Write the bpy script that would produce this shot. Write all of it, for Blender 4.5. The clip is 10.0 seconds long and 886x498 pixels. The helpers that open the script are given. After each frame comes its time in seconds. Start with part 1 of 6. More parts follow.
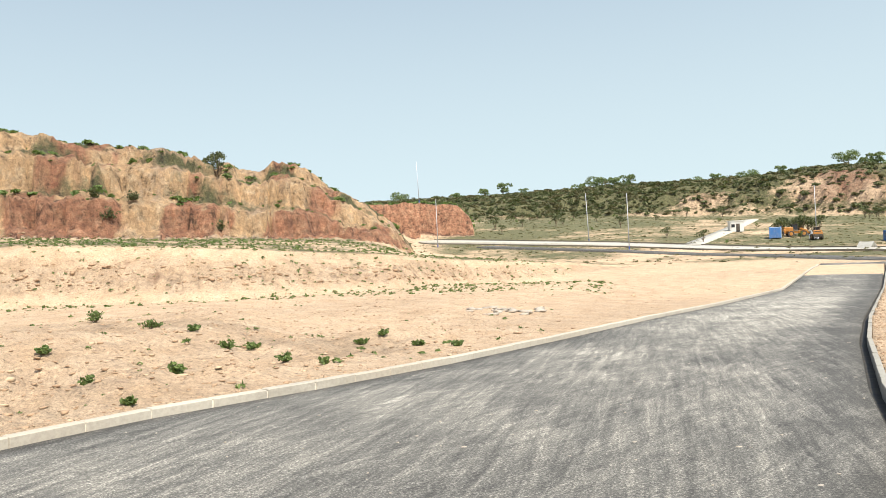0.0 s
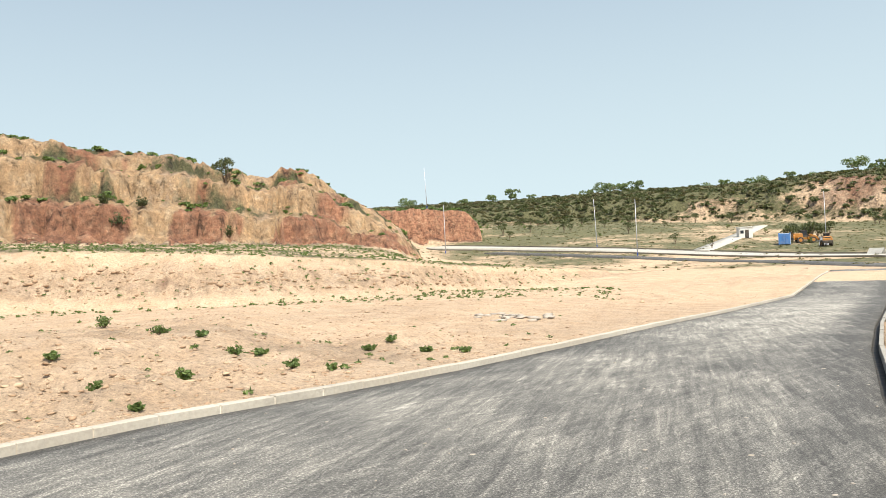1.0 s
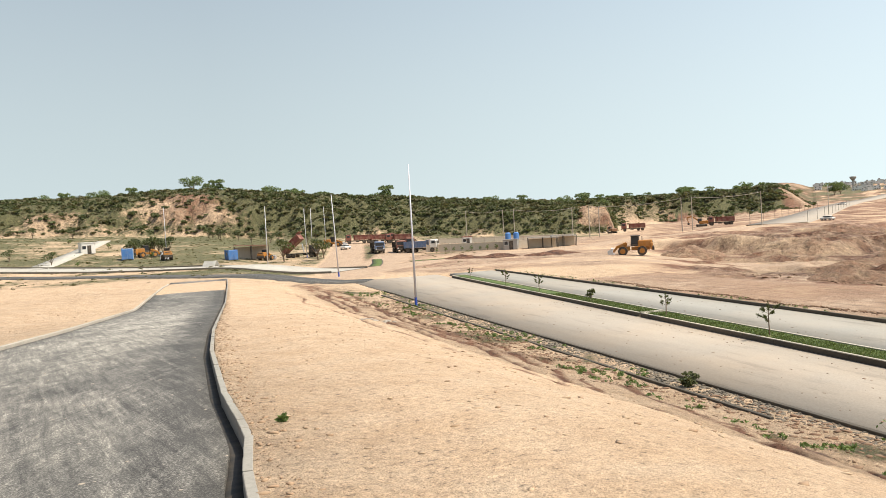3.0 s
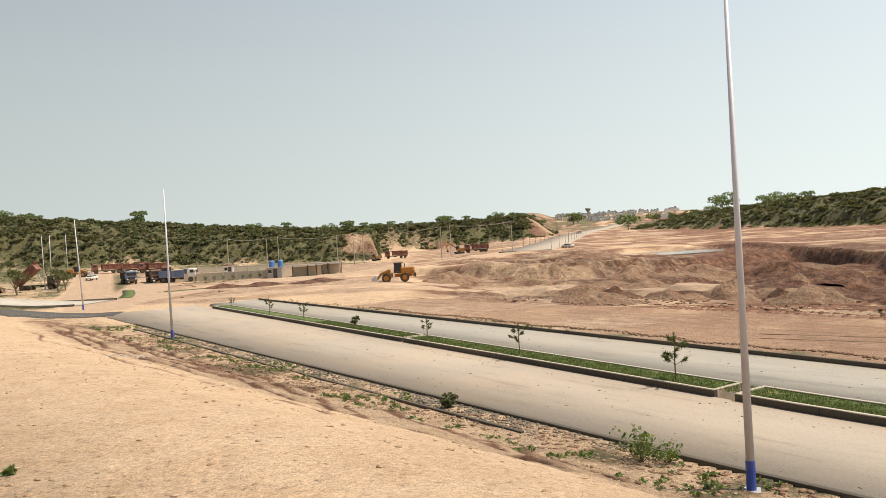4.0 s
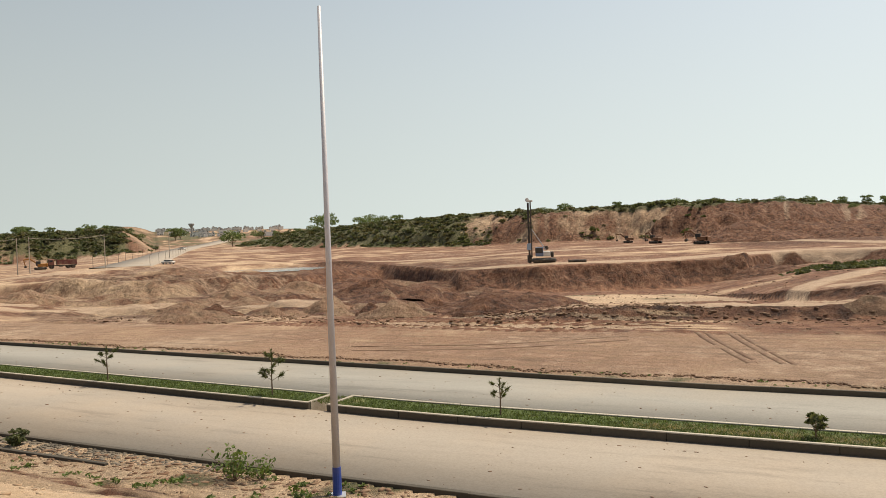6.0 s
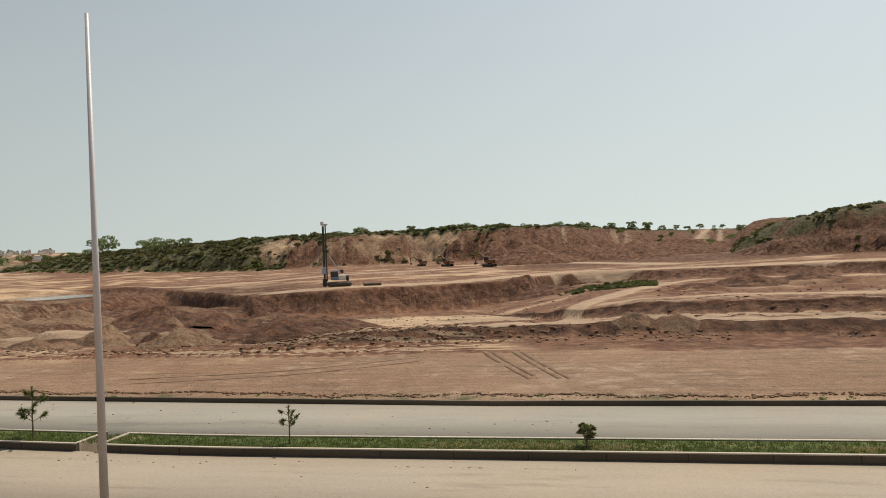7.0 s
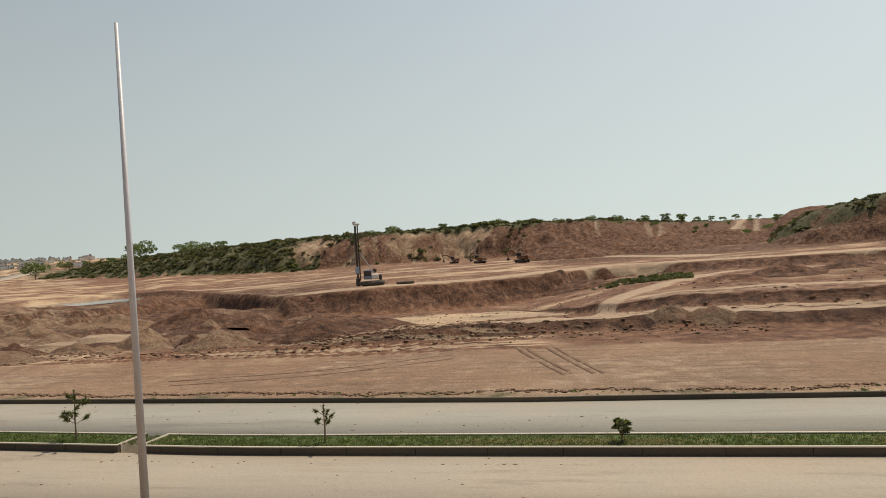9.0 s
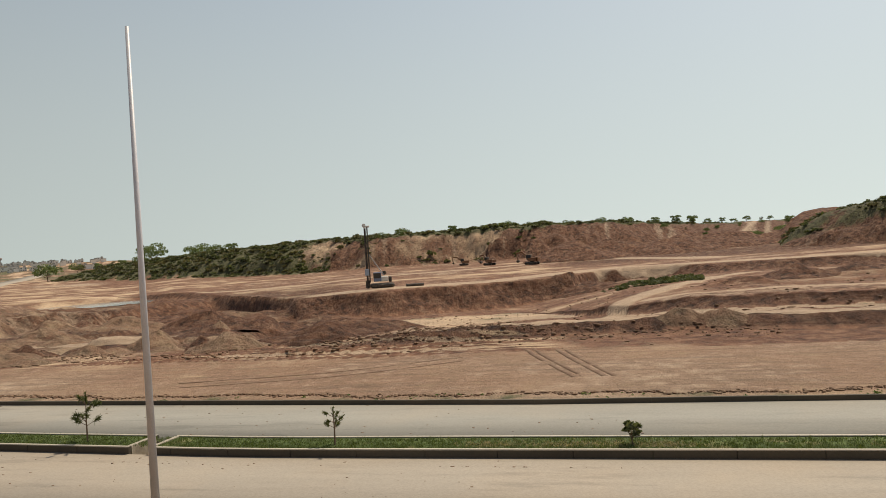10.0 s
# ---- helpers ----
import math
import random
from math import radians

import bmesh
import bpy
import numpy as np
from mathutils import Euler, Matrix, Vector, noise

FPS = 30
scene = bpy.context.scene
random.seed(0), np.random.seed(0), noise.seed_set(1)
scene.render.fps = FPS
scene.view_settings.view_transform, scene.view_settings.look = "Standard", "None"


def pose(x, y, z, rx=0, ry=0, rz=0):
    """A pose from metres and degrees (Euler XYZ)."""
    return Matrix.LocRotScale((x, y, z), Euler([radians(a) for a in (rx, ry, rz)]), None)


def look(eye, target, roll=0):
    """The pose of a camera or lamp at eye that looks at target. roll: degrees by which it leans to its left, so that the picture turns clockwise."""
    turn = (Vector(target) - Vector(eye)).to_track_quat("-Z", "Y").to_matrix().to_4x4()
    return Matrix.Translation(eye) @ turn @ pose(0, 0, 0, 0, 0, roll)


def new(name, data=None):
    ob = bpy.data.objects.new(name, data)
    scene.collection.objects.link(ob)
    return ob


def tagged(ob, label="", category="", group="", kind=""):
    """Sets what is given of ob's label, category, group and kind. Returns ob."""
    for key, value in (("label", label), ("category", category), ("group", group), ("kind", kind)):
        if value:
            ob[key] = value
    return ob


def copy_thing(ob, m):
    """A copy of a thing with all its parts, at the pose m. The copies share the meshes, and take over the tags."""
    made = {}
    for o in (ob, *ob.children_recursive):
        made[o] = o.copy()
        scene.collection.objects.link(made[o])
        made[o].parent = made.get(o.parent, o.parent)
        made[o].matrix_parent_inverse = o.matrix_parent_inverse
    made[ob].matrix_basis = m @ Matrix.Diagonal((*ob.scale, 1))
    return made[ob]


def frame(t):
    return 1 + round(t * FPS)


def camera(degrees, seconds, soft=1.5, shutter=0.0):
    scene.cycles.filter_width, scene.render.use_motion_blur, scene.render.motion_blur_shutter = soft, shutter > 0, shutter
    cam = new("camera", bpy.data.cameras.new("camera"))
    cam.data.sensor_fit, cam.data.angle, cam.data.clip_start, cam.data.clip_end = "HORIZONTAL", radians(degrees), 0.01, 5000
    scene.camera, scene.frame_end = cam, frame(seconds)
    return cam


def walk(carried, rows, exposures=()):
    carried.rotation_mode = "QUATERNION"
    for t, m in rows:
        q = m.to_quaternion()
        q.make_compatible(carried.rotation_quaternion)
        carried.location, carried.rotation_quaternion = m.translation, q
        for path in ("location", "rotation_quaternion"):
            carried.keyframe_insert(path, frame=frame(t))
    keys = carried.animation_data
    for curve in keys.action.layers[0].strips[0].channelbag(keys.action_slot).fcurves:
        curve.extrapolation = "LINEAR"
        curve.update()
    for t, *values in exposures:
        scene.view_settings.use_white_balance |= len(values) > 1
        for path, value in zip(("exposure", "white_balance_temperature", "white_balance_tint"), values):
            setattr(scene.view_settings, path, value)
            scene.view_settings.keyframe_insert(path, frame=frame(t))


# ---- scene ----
# The camera turns on the spot, held 2.2 m above a new asphalt road.
cam = camera(59.25, 10.0, soft=0.6)
walk(cam, [
    (0.0, pose(-0.00, 0.00, 2.2, 89.30, 3.00, -0.00)),
    (0.5, pose(-0.03, 0.05, 2.2, 89.33, 2.93, 0.61)),
    (1.0, pose(-0.01, 0.05, 2.2, 89.77, 2.96, 0.57)),
    (1.5, pose(0.04, 0.06, 2.2, 89.44, 3.62, -6.71)),
    (2.0, pose(0.08, 0.13, 2.2, 88.86, 3.94, -17.28)),
    (2.5, pose(0.20, 0.18, 2.2, 88.48, 3.74, -30.74)),
    (3.0, pose(0.22, 0.18, 2.2, 88.23, 3.38, -45.19)),
    (3.2, pose(0.20, 0.14, 2.2, 88.28, 3.13, -50.18)),
    (4.3, pose(0.27, 0.12, 2.2, 89.41, 3.65, -64.15)),
    (4.5, pose(0.29, 0.12, 2.2, 89.38, 3.71, -64.71)),
    (5.0, pose(0.28, 0.11, 2.2, 89.30, 4.02, -67.15)),
    (5.5, pose(0.25, 0.04, 2.2, 88.88, 3.39, -76.69)),
    (6.0, pose(0.24, -0.11, 2.2, 89.08, 2.18, -90.85)),
    (6.2, pose(0.33, -0.18, 2.2, 89.42, 1.77, -95.88)),
    (7.3, pose(0.29, -0.43, 2.2, 90.27, 2.56, -106.31)),
    (7.5, pose(0.32, -0.47, 2.2, 90.18, 2.98, -105.72)),
    (8.0, pose(0.24, -0.46, 2.2, 90.00, 3.55, -104.28)),
    (8.5, pose(0.28, -0.46, 2.2, 90.06, 3.63, -103.62)),
    (9.0, pose(0.27, -0.44, 2.2, 90.15, 3.68, -103.35)),
    (9.5, pose(0.30, -0.44, 2.2, 90.26, 3.72, -102.73)),
    (10.0, pose(0.28, -0.45, 2.2, 90.35, 3.73, -102.64)),
], exposures=[(0.0, 0.54, 6750, 7), (2.6, 0.35, 6900, 8), (4.4, 0.04, 7800, 12), (5.6, -0.1, 7800, 11), (7.4, -0.5, 7750, 9), (10.0, -0.48, 7750, 9)])

# ---- light ----
SUN_BEARING, SUN_HEIGHT = 150.0, 60.0
world = bpy.data.worlds.new("sky")
scene.world = world
world.use_nodes = True
sky = world.node_tree.nodes.new("ShaderNodeTexSky")
sky.sky_type = "NISHITA"
sky.sun_disc = False
sky.sun_elevation = radians(SUN_HEIGHT)
sky.sun_rotation = radians(SUN_BEARING)
sky.air_density, sky.dust_density, sky.ozone_density = 1.0, 1.2, 1.5
sky_way = world.node_tree.nodes.new("ShaderNodeTexCoord")
sky_lift = world.node_tree.nodes.new("ShaderNodeMapping")   # hazy day: the bright lower sky reaches down to the skyline
sky_lift.inputs["Location"].default_value = (0, 0, 0.16)
world.node_tree.links.new(sky_way.outputs["Generated"], sky_lift.inputs["Vector"])
world.node_tree.links.new(sky_lift.outputs["Vector"], sky.inputs["Vector"])
sky_haze = world.node_tree.nodes.new("ShaderNodeMix")
sky_haze.data_type = "RGBA"
sky_haze.inputs[7].default_value = (4.05, 4.7, 4.75, 1)
sky_high = world.node_tree.nodes.new("ShaderNodeSeparateXYZ")   # the haze thins towards the zenith
world.node_tree.links.new(sky_way.outputs["Generated"], sky_high.inputs["Vector"])
sky_thin = world.node_tree.nodes.new("ShaderNodeMapRange")
sky_thin.interpolation_type = "SMOOTHSTEP"
for sock, val in zip(("From Min", "From Max", "To Min", "To Max"), (0.0, 0.7, 0.72, 0.12)):
    sky_thin.inputs[sock].default_value = val
world.node_tree.links.new(sky_high.outputs["Z"], sky_thin.inputs["Value"])
world.node_tree.links.new(sky_thin.outputs["Result"], sky_haze.inputs[0])
world.node_tree.links.new(sky.outputs["Color"], sky_haze.inputs[6])
backdrop = world.node_tree.nodes["Background"]
backdrop.inputs["Strength"].default_value = 0.15
sky_side = world.node_tree.nodes.new("ShaderNodeVectorMath")   # haze glows on the sun's side
sky_side.operation = "DOT_PRODUCT"
world.node_tree.links.new(sky_way.outputs["Generated"], sky_side.inputs[0])
sky_side.inputs[1].default_value = (math.sin(radians(SUN_BEARING)), math.cos(radians(SUN_BEARING)), 0)
sky_glow = world.node_tree.nodes.new("ShaderNodeMapRange")
for sock, val in zip(("From Min", "From Max", "To Min", "To Max"), (-0.5, 1.0, 0.93, 1.45)):
    sky_glow.inputs[sock].default_value = val
world.node_tree.links.new(sky_side.outputs["Value"], sky_glow.inputs["Value"])
sky_lit = world.node_tree.nodes.new("ShaderNodeVectorMath")
sky_lit.operation = "SCALE"
world.node_tree.links.new(sky_haze.outputs[2], sky_lit.inputs[0])
world.node_tree.links.new(sky_glow.outputs["Result"], sky_lit.inputs["Scale"])
world.node_tree.links.new(sky_lit.outputs["Vector"], backdrop.inputs["Color"])
sun_data = bpy.data.lights.new("sun", "SUN")
sun_data.energy, sun_data.angle, sun_data.color = 4.9, radians(0.6), (1.0, 0.955, 0.88)
sun = new("sun", sun_data)
_b, _e = radians(SUN_BEARING), radians(SUN_HEIGHT)
sun.matrix_world = look((300 * math.sin(_b) * math.cos(_e), 300 * math.cos(_b) * math.cos(_e), 300 * math.sin(_e)), (0, 0, 0))


# ---- materials ----
def nodes_of(name, roughness=0.9, metallic=0.0):
    m = bpy.data.materials.new(name)
    m.use_nodes = True
    b = m.node_tree.nodes["Principled BSDF"]
    b.inputs["Roughness"].default_value = roughness
    b.inputs["Metallic"].default_value = metallic
    return m, m.node_tree, b


def noise_node(nt, scale, detail=4.0, rough=0.6, coord=None):
    n = nt.nodes.new("ShaderNodeTexNoise")
    n.inputs["Scale"].default_value = scale
    n.inputs["Detail"].default_value = detail
    n.inputs["Roughness"].default_value = rough
    if coord is not None:
        nt.links.new(coord, n.inputs["Vector"])
    return n


def ramp(nt, fac, stops):
    r = nt.nodes.new("ShaderNodeValToRGB")
    while len(r.color_ramp.elements) < len(stops):
        r.color_ramp.elements.new(0.5)
    for e, (p, c) in zip(r.color_ramp.elements, stops):
        e.position, e.color = p, (c, c, c, 1) if isinstance(c, (int, float)) else (*c, 1)
    nt.links.new(fac, r.inputs["Fac"])
    return r.outputs["Color"]


def mix(nt, fac, a, b, blend="MIX"):
    n = nt.nodes.new("ShaderNodeMix")
    n.data_type, n.blend_type = "RGBA", blend
    for sock, val in ((n.inputs[0], fac), (n.inputs[6], a), (n.inputs[7], b)):
        if isinstance(val, (int, float)):
            sock.default_value = val
        elif isinstance(val, tuple):
            sock.default_value = (*val, 1)
        else:
            nt.links.new(val, sock)
    return n.outputs[2]


def bump(nt, bsdf, height, strength, distance):
    n = nt.nodes.new("ShaderNodeBump")
    n.inputs["Strength"].default_value, n.inputs["Distance"].default_value = strength, distance
    nt.links.new(height, n.inputs["Height"])
    nt.links.new(n.outputs["Normal"], bsdf.inputs["Normal"])
    return n


def place_of(nt):
    return nt.nodes.new("ShaderNodeNewGeometry").outputs["Position"]


def stretched(nt, coord, turn, scale):
    n = nt.nodes.new("ShaderNodeMapping")
    n.vector_type = "TEXTURE"
    n.inputs["Rotation"].default_value = (0, 0, -turn)
    n.inputs["Scale"].default_value = [1 / k for k in scale]
    nt.links.new(coord, n.inputs["Vector"])
    return n.outputs["Vector"]


def paint(name, colour, roughness=0.5, metallic=0.0, dirt=0.25, scale=3.0, dust=(0.42, 0.31, 0.2)):
    """A painted or plain surface with dust and a fine grain."""
    m, nt, b = nodes_of(name, roughness, metallic)
    obj = nt.nodes.new("ShaderNodeTexCoord").outputs["Object"]
    a = noise_node(nt, scale, 5, 0.65, obj)
    c = mix(nt, ramp(nt, a.outputs["Fac"], [(0.42, 0.0), (0.75, dirt)]), colour, dust)
    fine = noise_node(nt, scale * 11, 3, 0.6, obj)
    c = mix(nt, 0.35, c, ramp(nt, fine.outputs["Fac"], [(0.25, 0.55), (0.75, 1.0)]), "MULTIPLY")
    nt.links.new(c, b.inputs["Base Color"])
    bump(nt, b, fine.outputs["Fac"], 0.15, 0.01)
    return m


def earth_material(name="earth", clays=None, sands=None):
    """Soil of the whole site: the mesh's soil attribute says where grass, red clay and pale dust lie."""
    m, nt, b = nodes_of(name, 0.95)
    red, red_dark, red_pale = clays or (CLAY, CLAY_DARK, CLAY_PALE)
    tan, tan_dark, tan_pale = sands or (SAND, SAND_DARK, SAND_PALE)
    pos = place_of(nt)
    att = nt.nodes.new("ShaderNodeAttribute")
    att.attribute_name = "soil"
    sep = nt.nodes.new("ShaderNodeSeparateColor")
    nt.links.new(att.outputs["Color"], sep.inputs["Color"])
    big = noise_node(nt, 0.06, 6, 0.6, pos)
    mid = noise_node(nt, 0.7, 6, 0.65, pos)
    fine = noise_node(nt, 9.0, 5, 0.7, pos)
    grit = noise_node(nt, 38.0, 3, 0.7, pos)
    sand = ramp(nt, mid.outputs["Fac"], [(0.28, tan_dark), (0.5, tan), (0.72, tan_pale)])
    clay = ramp(nt, mid.outputs["Fac"], [(0.3, red_dark), (0.5, red), (0.7, red_pale)])
    dust = ramp(nt, mid.outputs["Fac"], [(0.3, DUST), (0.7, DUST_PALE)])
    grass = ramp(nt, fine.outputs["Fac"], [(0.3, (0.052, 0.054, 0.02)), (0.5, (0.105, 0.102, 0.04)), (0.72, (0.23, 0.188, 0.10))])
    # the bounds of each soil are frayed by the middle noise
    def frayed(chan, width=0.35):
        n = nt.nodes.new("ShaderNodeMath")
        n.operation = "MULTIPLY_ADD"
        nt.links.new(mid.outputs["Fac"], n.inputs[0])
        n.inputs[1].default_value = width * 2
        s = nt.nodes.new("ShaderNodeMath")
        s.operation = "SUBTRACT"
        nt.links.new(chan, s.inputs[0])
        s.inputs[1].default_value = width
        nt.links.new(s.outputs[0], n.inputs[2])
        return ramp(nt, n.outputs[0], [(0.3, 0.0), (0.62, 1.0)])
    c = mix(nt, frayed(sep.outputs[1]), sand, clay)
    c = mix(nt, frayed(sep.outputs[2]), c, dust)
    c = mix(nt, frayed(sep.outputs[0], 0.5), c, grass)
    lines = noise_node(nt, 1.6, 4, 0.6, stretched(nt, pos, radians(27.42), (1.0, 0.06, 1.0)))
    drawn = ramp(nt, sep.outputs[1], [(0.3, 0.12), (0.7, 0.8)])
    c = mix(nt, drawn, c, ramp(nt, lines.outputs["Fac"], [(0.36, 0.62), (0.47, 1.0), (0.66, 1.16)]), "MULTIPLY")
    c = mix(nt, 0.4, c, ramp(nt, big.outputs["Fac"], [(0.3, 0.82), (0.7, 1.05)]), "MULTIPLY")
    c = mix(nt, 0.7, c, ramp(nt, fine.outputs["Fac"], [(0.35, 0.72), (0.5, 1.0), (0.64, 1.15)]), "MULTIPLY")
    c = mix(nt, 0.8, c, ramp(nt, grit.outputs["Fac"], [(0.34, 0.4), (0.46, 0.97), (0.58, 1.05), (0.7, 1.35)]), "MULTIPLY")
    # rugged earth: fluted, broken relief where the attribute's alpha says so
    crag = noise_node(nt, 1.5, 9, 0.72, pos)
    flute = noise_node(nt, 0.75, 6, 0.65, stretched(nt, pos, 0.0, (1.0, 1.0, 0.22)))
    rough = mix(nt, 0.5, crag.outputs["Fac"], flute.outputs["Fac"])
    # shade painted into the colour: hollows of this relief darker, crests lighter
    hollow_shade = ramp(nt, rough, [(0.38, 0.25), (0.46, 0.85), (0.53, 1.05), (0.61, 1.35)])
    c = mix(nt, att.outputs["Alpha"], c, mix(nt, 1.0, c, hollow_shade, "MULTIPLY"))
    speck = noise_node(nt, 9.0, 5, 0.62, pos)
    c = mix(nt, 1.0, c, ramp(nt, speck.outputs["Fac"], [(0.31, 0.4), (0.37, 0.97), (0.60, 1.0), (0.70, 1.15)]), "MULTIPLY")
    nt.links.new(c, b.inputs["Base Color"])
    low = bump(nt, b, mix(nt, 0.35, fine.outputs["Fac"], grit.outputs["Fac"]), 0.8, 0.12)
    lift = nt.nodes.new("ShaderNodeMath")
    lift.operation = "MULTIPLY"
    nt.links.new(rough, lift.inputs[0])
    nt.links.new(att.outputs["Alpha"], lift.inputs[1])
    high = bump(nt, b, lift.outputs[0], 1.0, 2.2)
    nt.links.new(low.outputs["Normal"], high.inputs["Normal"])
    return m


SAND, SAND_DARK, SAND_PALE = (0.56, 0.395, 0.255), (0.49, 0.33, 0.20), (0.61, 0.45, 0.305)
CLAY, CLAY_DARK, CLAY_PALE = (0.195, 0.086, 0.046), (0.06, 0.024, 0.013), (0.325, 0.18, 0.108)
DUST, DUST_PALE = (0.385, 0.262, 0.175), (0.475, 0.345, 0.238)
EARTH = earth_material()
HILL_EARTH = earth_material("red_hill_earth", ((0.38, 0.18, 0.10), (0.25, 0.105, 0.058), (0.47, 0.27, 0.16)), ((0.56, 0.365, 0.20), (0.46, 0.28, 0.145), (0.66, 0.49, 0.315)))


def asphalt_material():
    m, nt, b = nodes_of("asphalt", 0.85)
    pos = place_of(nt)
    along = stretched(nt, pos, radians(16.0), (1.0, 0.05, 1.0))
    across = stretched(nt, pos, radians(44.0), (1.0, 0.12, 1.0))
    dusty = noise_node(nt, 6.5, 8, 0.7, along)
    swept = noise_node(nt, 4.0, 8, 0.7, across)
    patch = noise_node(nt, 0.3, 6, 0.65, pos)
    dusty.inputs["Distortion"].default_value = 0.6
    swept.inputs["Distortion"].default_value = 1.6
    grit = noise_node(nt, 42.0, 4, 0.85, pos)
    both = mix(nt, 0.3, mix(nt, 0.4, dusty.outputs["Fac"], swept.outputs["Fac"]), patch.outputs["Fac"])
    att = nt.nodes.new("ShaderNodeAttribute")
    att.attribute_name = "soil"
    more = nt.nodes.new("ShaderNodeMath")
    more.operation = "MULTIPLY_ADD"
    nt.links.new(att.outputs["Fac"], more.inputs[0])
    more.inputs[1].default_value = 0.18
    nt.links.new(both, more.inputs[2])
    c = ramp(nt, more.outputs[0], [(0.49, (0.062, 0.058, 0.051)), (0.575, (0.125, 0.117, 0.102)), (0.63, (0.19, 0.176, 0.15)), (0.715, (0.37, 0.34, 0.287))])
    c = mix(nt, 0.85, c, ramp(nt, grit.outputs["Fac"], [(0.36, 0.12), (0.48, 0.75), (0.55, 1.2), (0.62, 3.2)]), "MULTIPLY")
    nt.links.new(c, b.inputs["Base Color"])
    bump(nt, b, grit.outputs["Fac"], 0.6, 0.015)
    return m


def concrete_material(name, base, pale, sand_amount=0.5):
    m, nt, b = nodes_of(name, 0.85)
    pos = place_of(nt)
    along = stretched(nt, pos, radians(27.42), (1.0, 0.15, 1.0))
    a = noise_node(nt, 0.35, 6, 0.65, along)
    s = noise_node(nt, 0.12, 5, 0.6, pos)
    g = noise_node(nt, 14.0, 4, 0.7, pos)
    c = ramp(nt, a.outputs["Fac"], [(0.3, base), (0.7, pale)])
    c = mix(nt, ramp(nt, s.outputs["Fac"], [(0.45, 0.0), (0.7, sand_amount)]), c, (0.46, 0.335, 0.22))
    c = mix(nt, 0.5, c, ramp(nt, g.outputs["Fac"], [(0.3, 0.6), (0.6, 1.0)]), "MULTIPLY")
    stain = noise_node(nt, 1.1, 6, 0.7, along)
    c = mix(nt, 0.6, c, ramp(nt, stain.outputs["Fac"], [(0.34, 0.66), (0.44, 1.0), (0.66, 1.08)]), "MULTIPLY")
    nt.links.new(c, b.inputs["Base Color"])
    bump(nt, b, g.outputs["Fac"], 0.25, 0.01)
    return m


def leaf_material(name, dark, light):
    m, nt, b = nodes_of(name, 0.7)
    info = nt.nodes.new("ShaderNodeNewGeometry")
    obj = nt.nodes.new("ShaderNodeObjectInfo")
    c = ramp(nt, info.outputs["Random Per Island"], [(0.0, dark), (1.0, light)])
    c = mix(nt, 0.4, c, ramp(nt, obj.outputs["Random"], [(0.0, 0.6), (1.0, 1.0)]), "MULTIPLY")
    nt.links.new(c, b.inputs["Base Color"])
    thin = nt.nodes.new("ShaderNodeBsdfTranslucent")
    nt.links.new(mix(nt, 1.0, c, (1.0, 1.0, 0.6), "MULTIPLY"), thin.inputs["Color"])
    both = nt.nodes.new("ShaderNodeMixShader")
    both.inputs[0].default_value = 0.4
    nt.links.new(b.outputs[0], both.inputs[1])
    nt.links.new(thin.outputs[0], both.inputs[2])
    nt.links.new(both.outputs[0], nt.nodes["Material Output"].inputs["Surface"])
    return m


ASPHALT = asphalt_material()
CONCRETE = concrete_material("road_concrete", (0.26, 0.245, 0.21), (0.31, 0.293, 0.253), 0.2)
CONCRETE_SANDY = concrete_material("sandy_road_concrete", (0.31, 0.265, 0.212), (0.365, 0.315, 0.256), 0.3)
KERB_OLD = concrete_material("kerb_concrete", (0.34, 0.30, 0.24), (0.56, 0.50, 0.41), 0.3)
KERB_GREY = concrete_material("grey_kerb_concrete", (0.22, 0.205, 0.175), (0.38, 0.355, 0.305), 0.15)
# shade on the wall faces is put into this concrete's dark colour
KERB_SHADED = concrete_material("shaded_kerb_concrete", (0.045, 0.037, 0.026), (0.10, 0.084, 0.062), 0.1)
ROAD_WHITE = concrete_material("pale_road_concrete", (0.40, 0.375, 0.32), (0.48, 0.45, 0.39), 0.2)
LEAF = leaf_material("leaf_green", (0.062, 0.075, 0.03), (0.175, 0.19, 0.085))
LEAF_DRY = leaf_material("leaf_dry", (0.09, 0.085, 0.04), (0.23, 0.205, 0.10))
LEAF_FRESH = leaf_material("leaf_fresh", (0.08, 0.13, 0.035), (0.22, 0.29, 0.09))
BARK = paint("bark", (0.16, 0.11, 0.07), 0.9, 0, 0.3, 6)


TURF = nodes_of("turf", 0.9)[0]


def turf_material(m):
    nt, b = m.node_tree, m.node_tree.nodes["Principled BSDF"]
    pos = place_of(nt)
    a, f = noise_node(nt, 0.8, 5, 0.65, pos), noise_node(nt, 16, 4, 0.8, pos)
    c = ramp(nt, a.outputs["Fac"], [(0.3, (0.055, 0.09, 0.016)), (0.58, (0.10, 0.145, 0.028)), (0.70, (0.30, 0.26, 0.12))])
    c = mix(nt, 0.7, c, ramp(nt, f.outputs["Fac"], [(0.3, 0.4), (0.65, 1.1)]), "MULTIPLY")
    nt.links.new(c, b.inputs["Base Color"])
    bump(nt, b, f.outputs["Fac"], 0.8, 0.06)


turf_material(TURF)

# ---- the lie of the land ----
ROAD_B = radians(27.42)   # bearing of the boulevard
PLAIN = -4.4
POND = -5.0


def uv_of(x, y):
    return x * math.sin(ROAD_B) + y * math.cos(ROAD_B), x * math.cos(ROAD_B) - y * math.sin(ROAD_B)


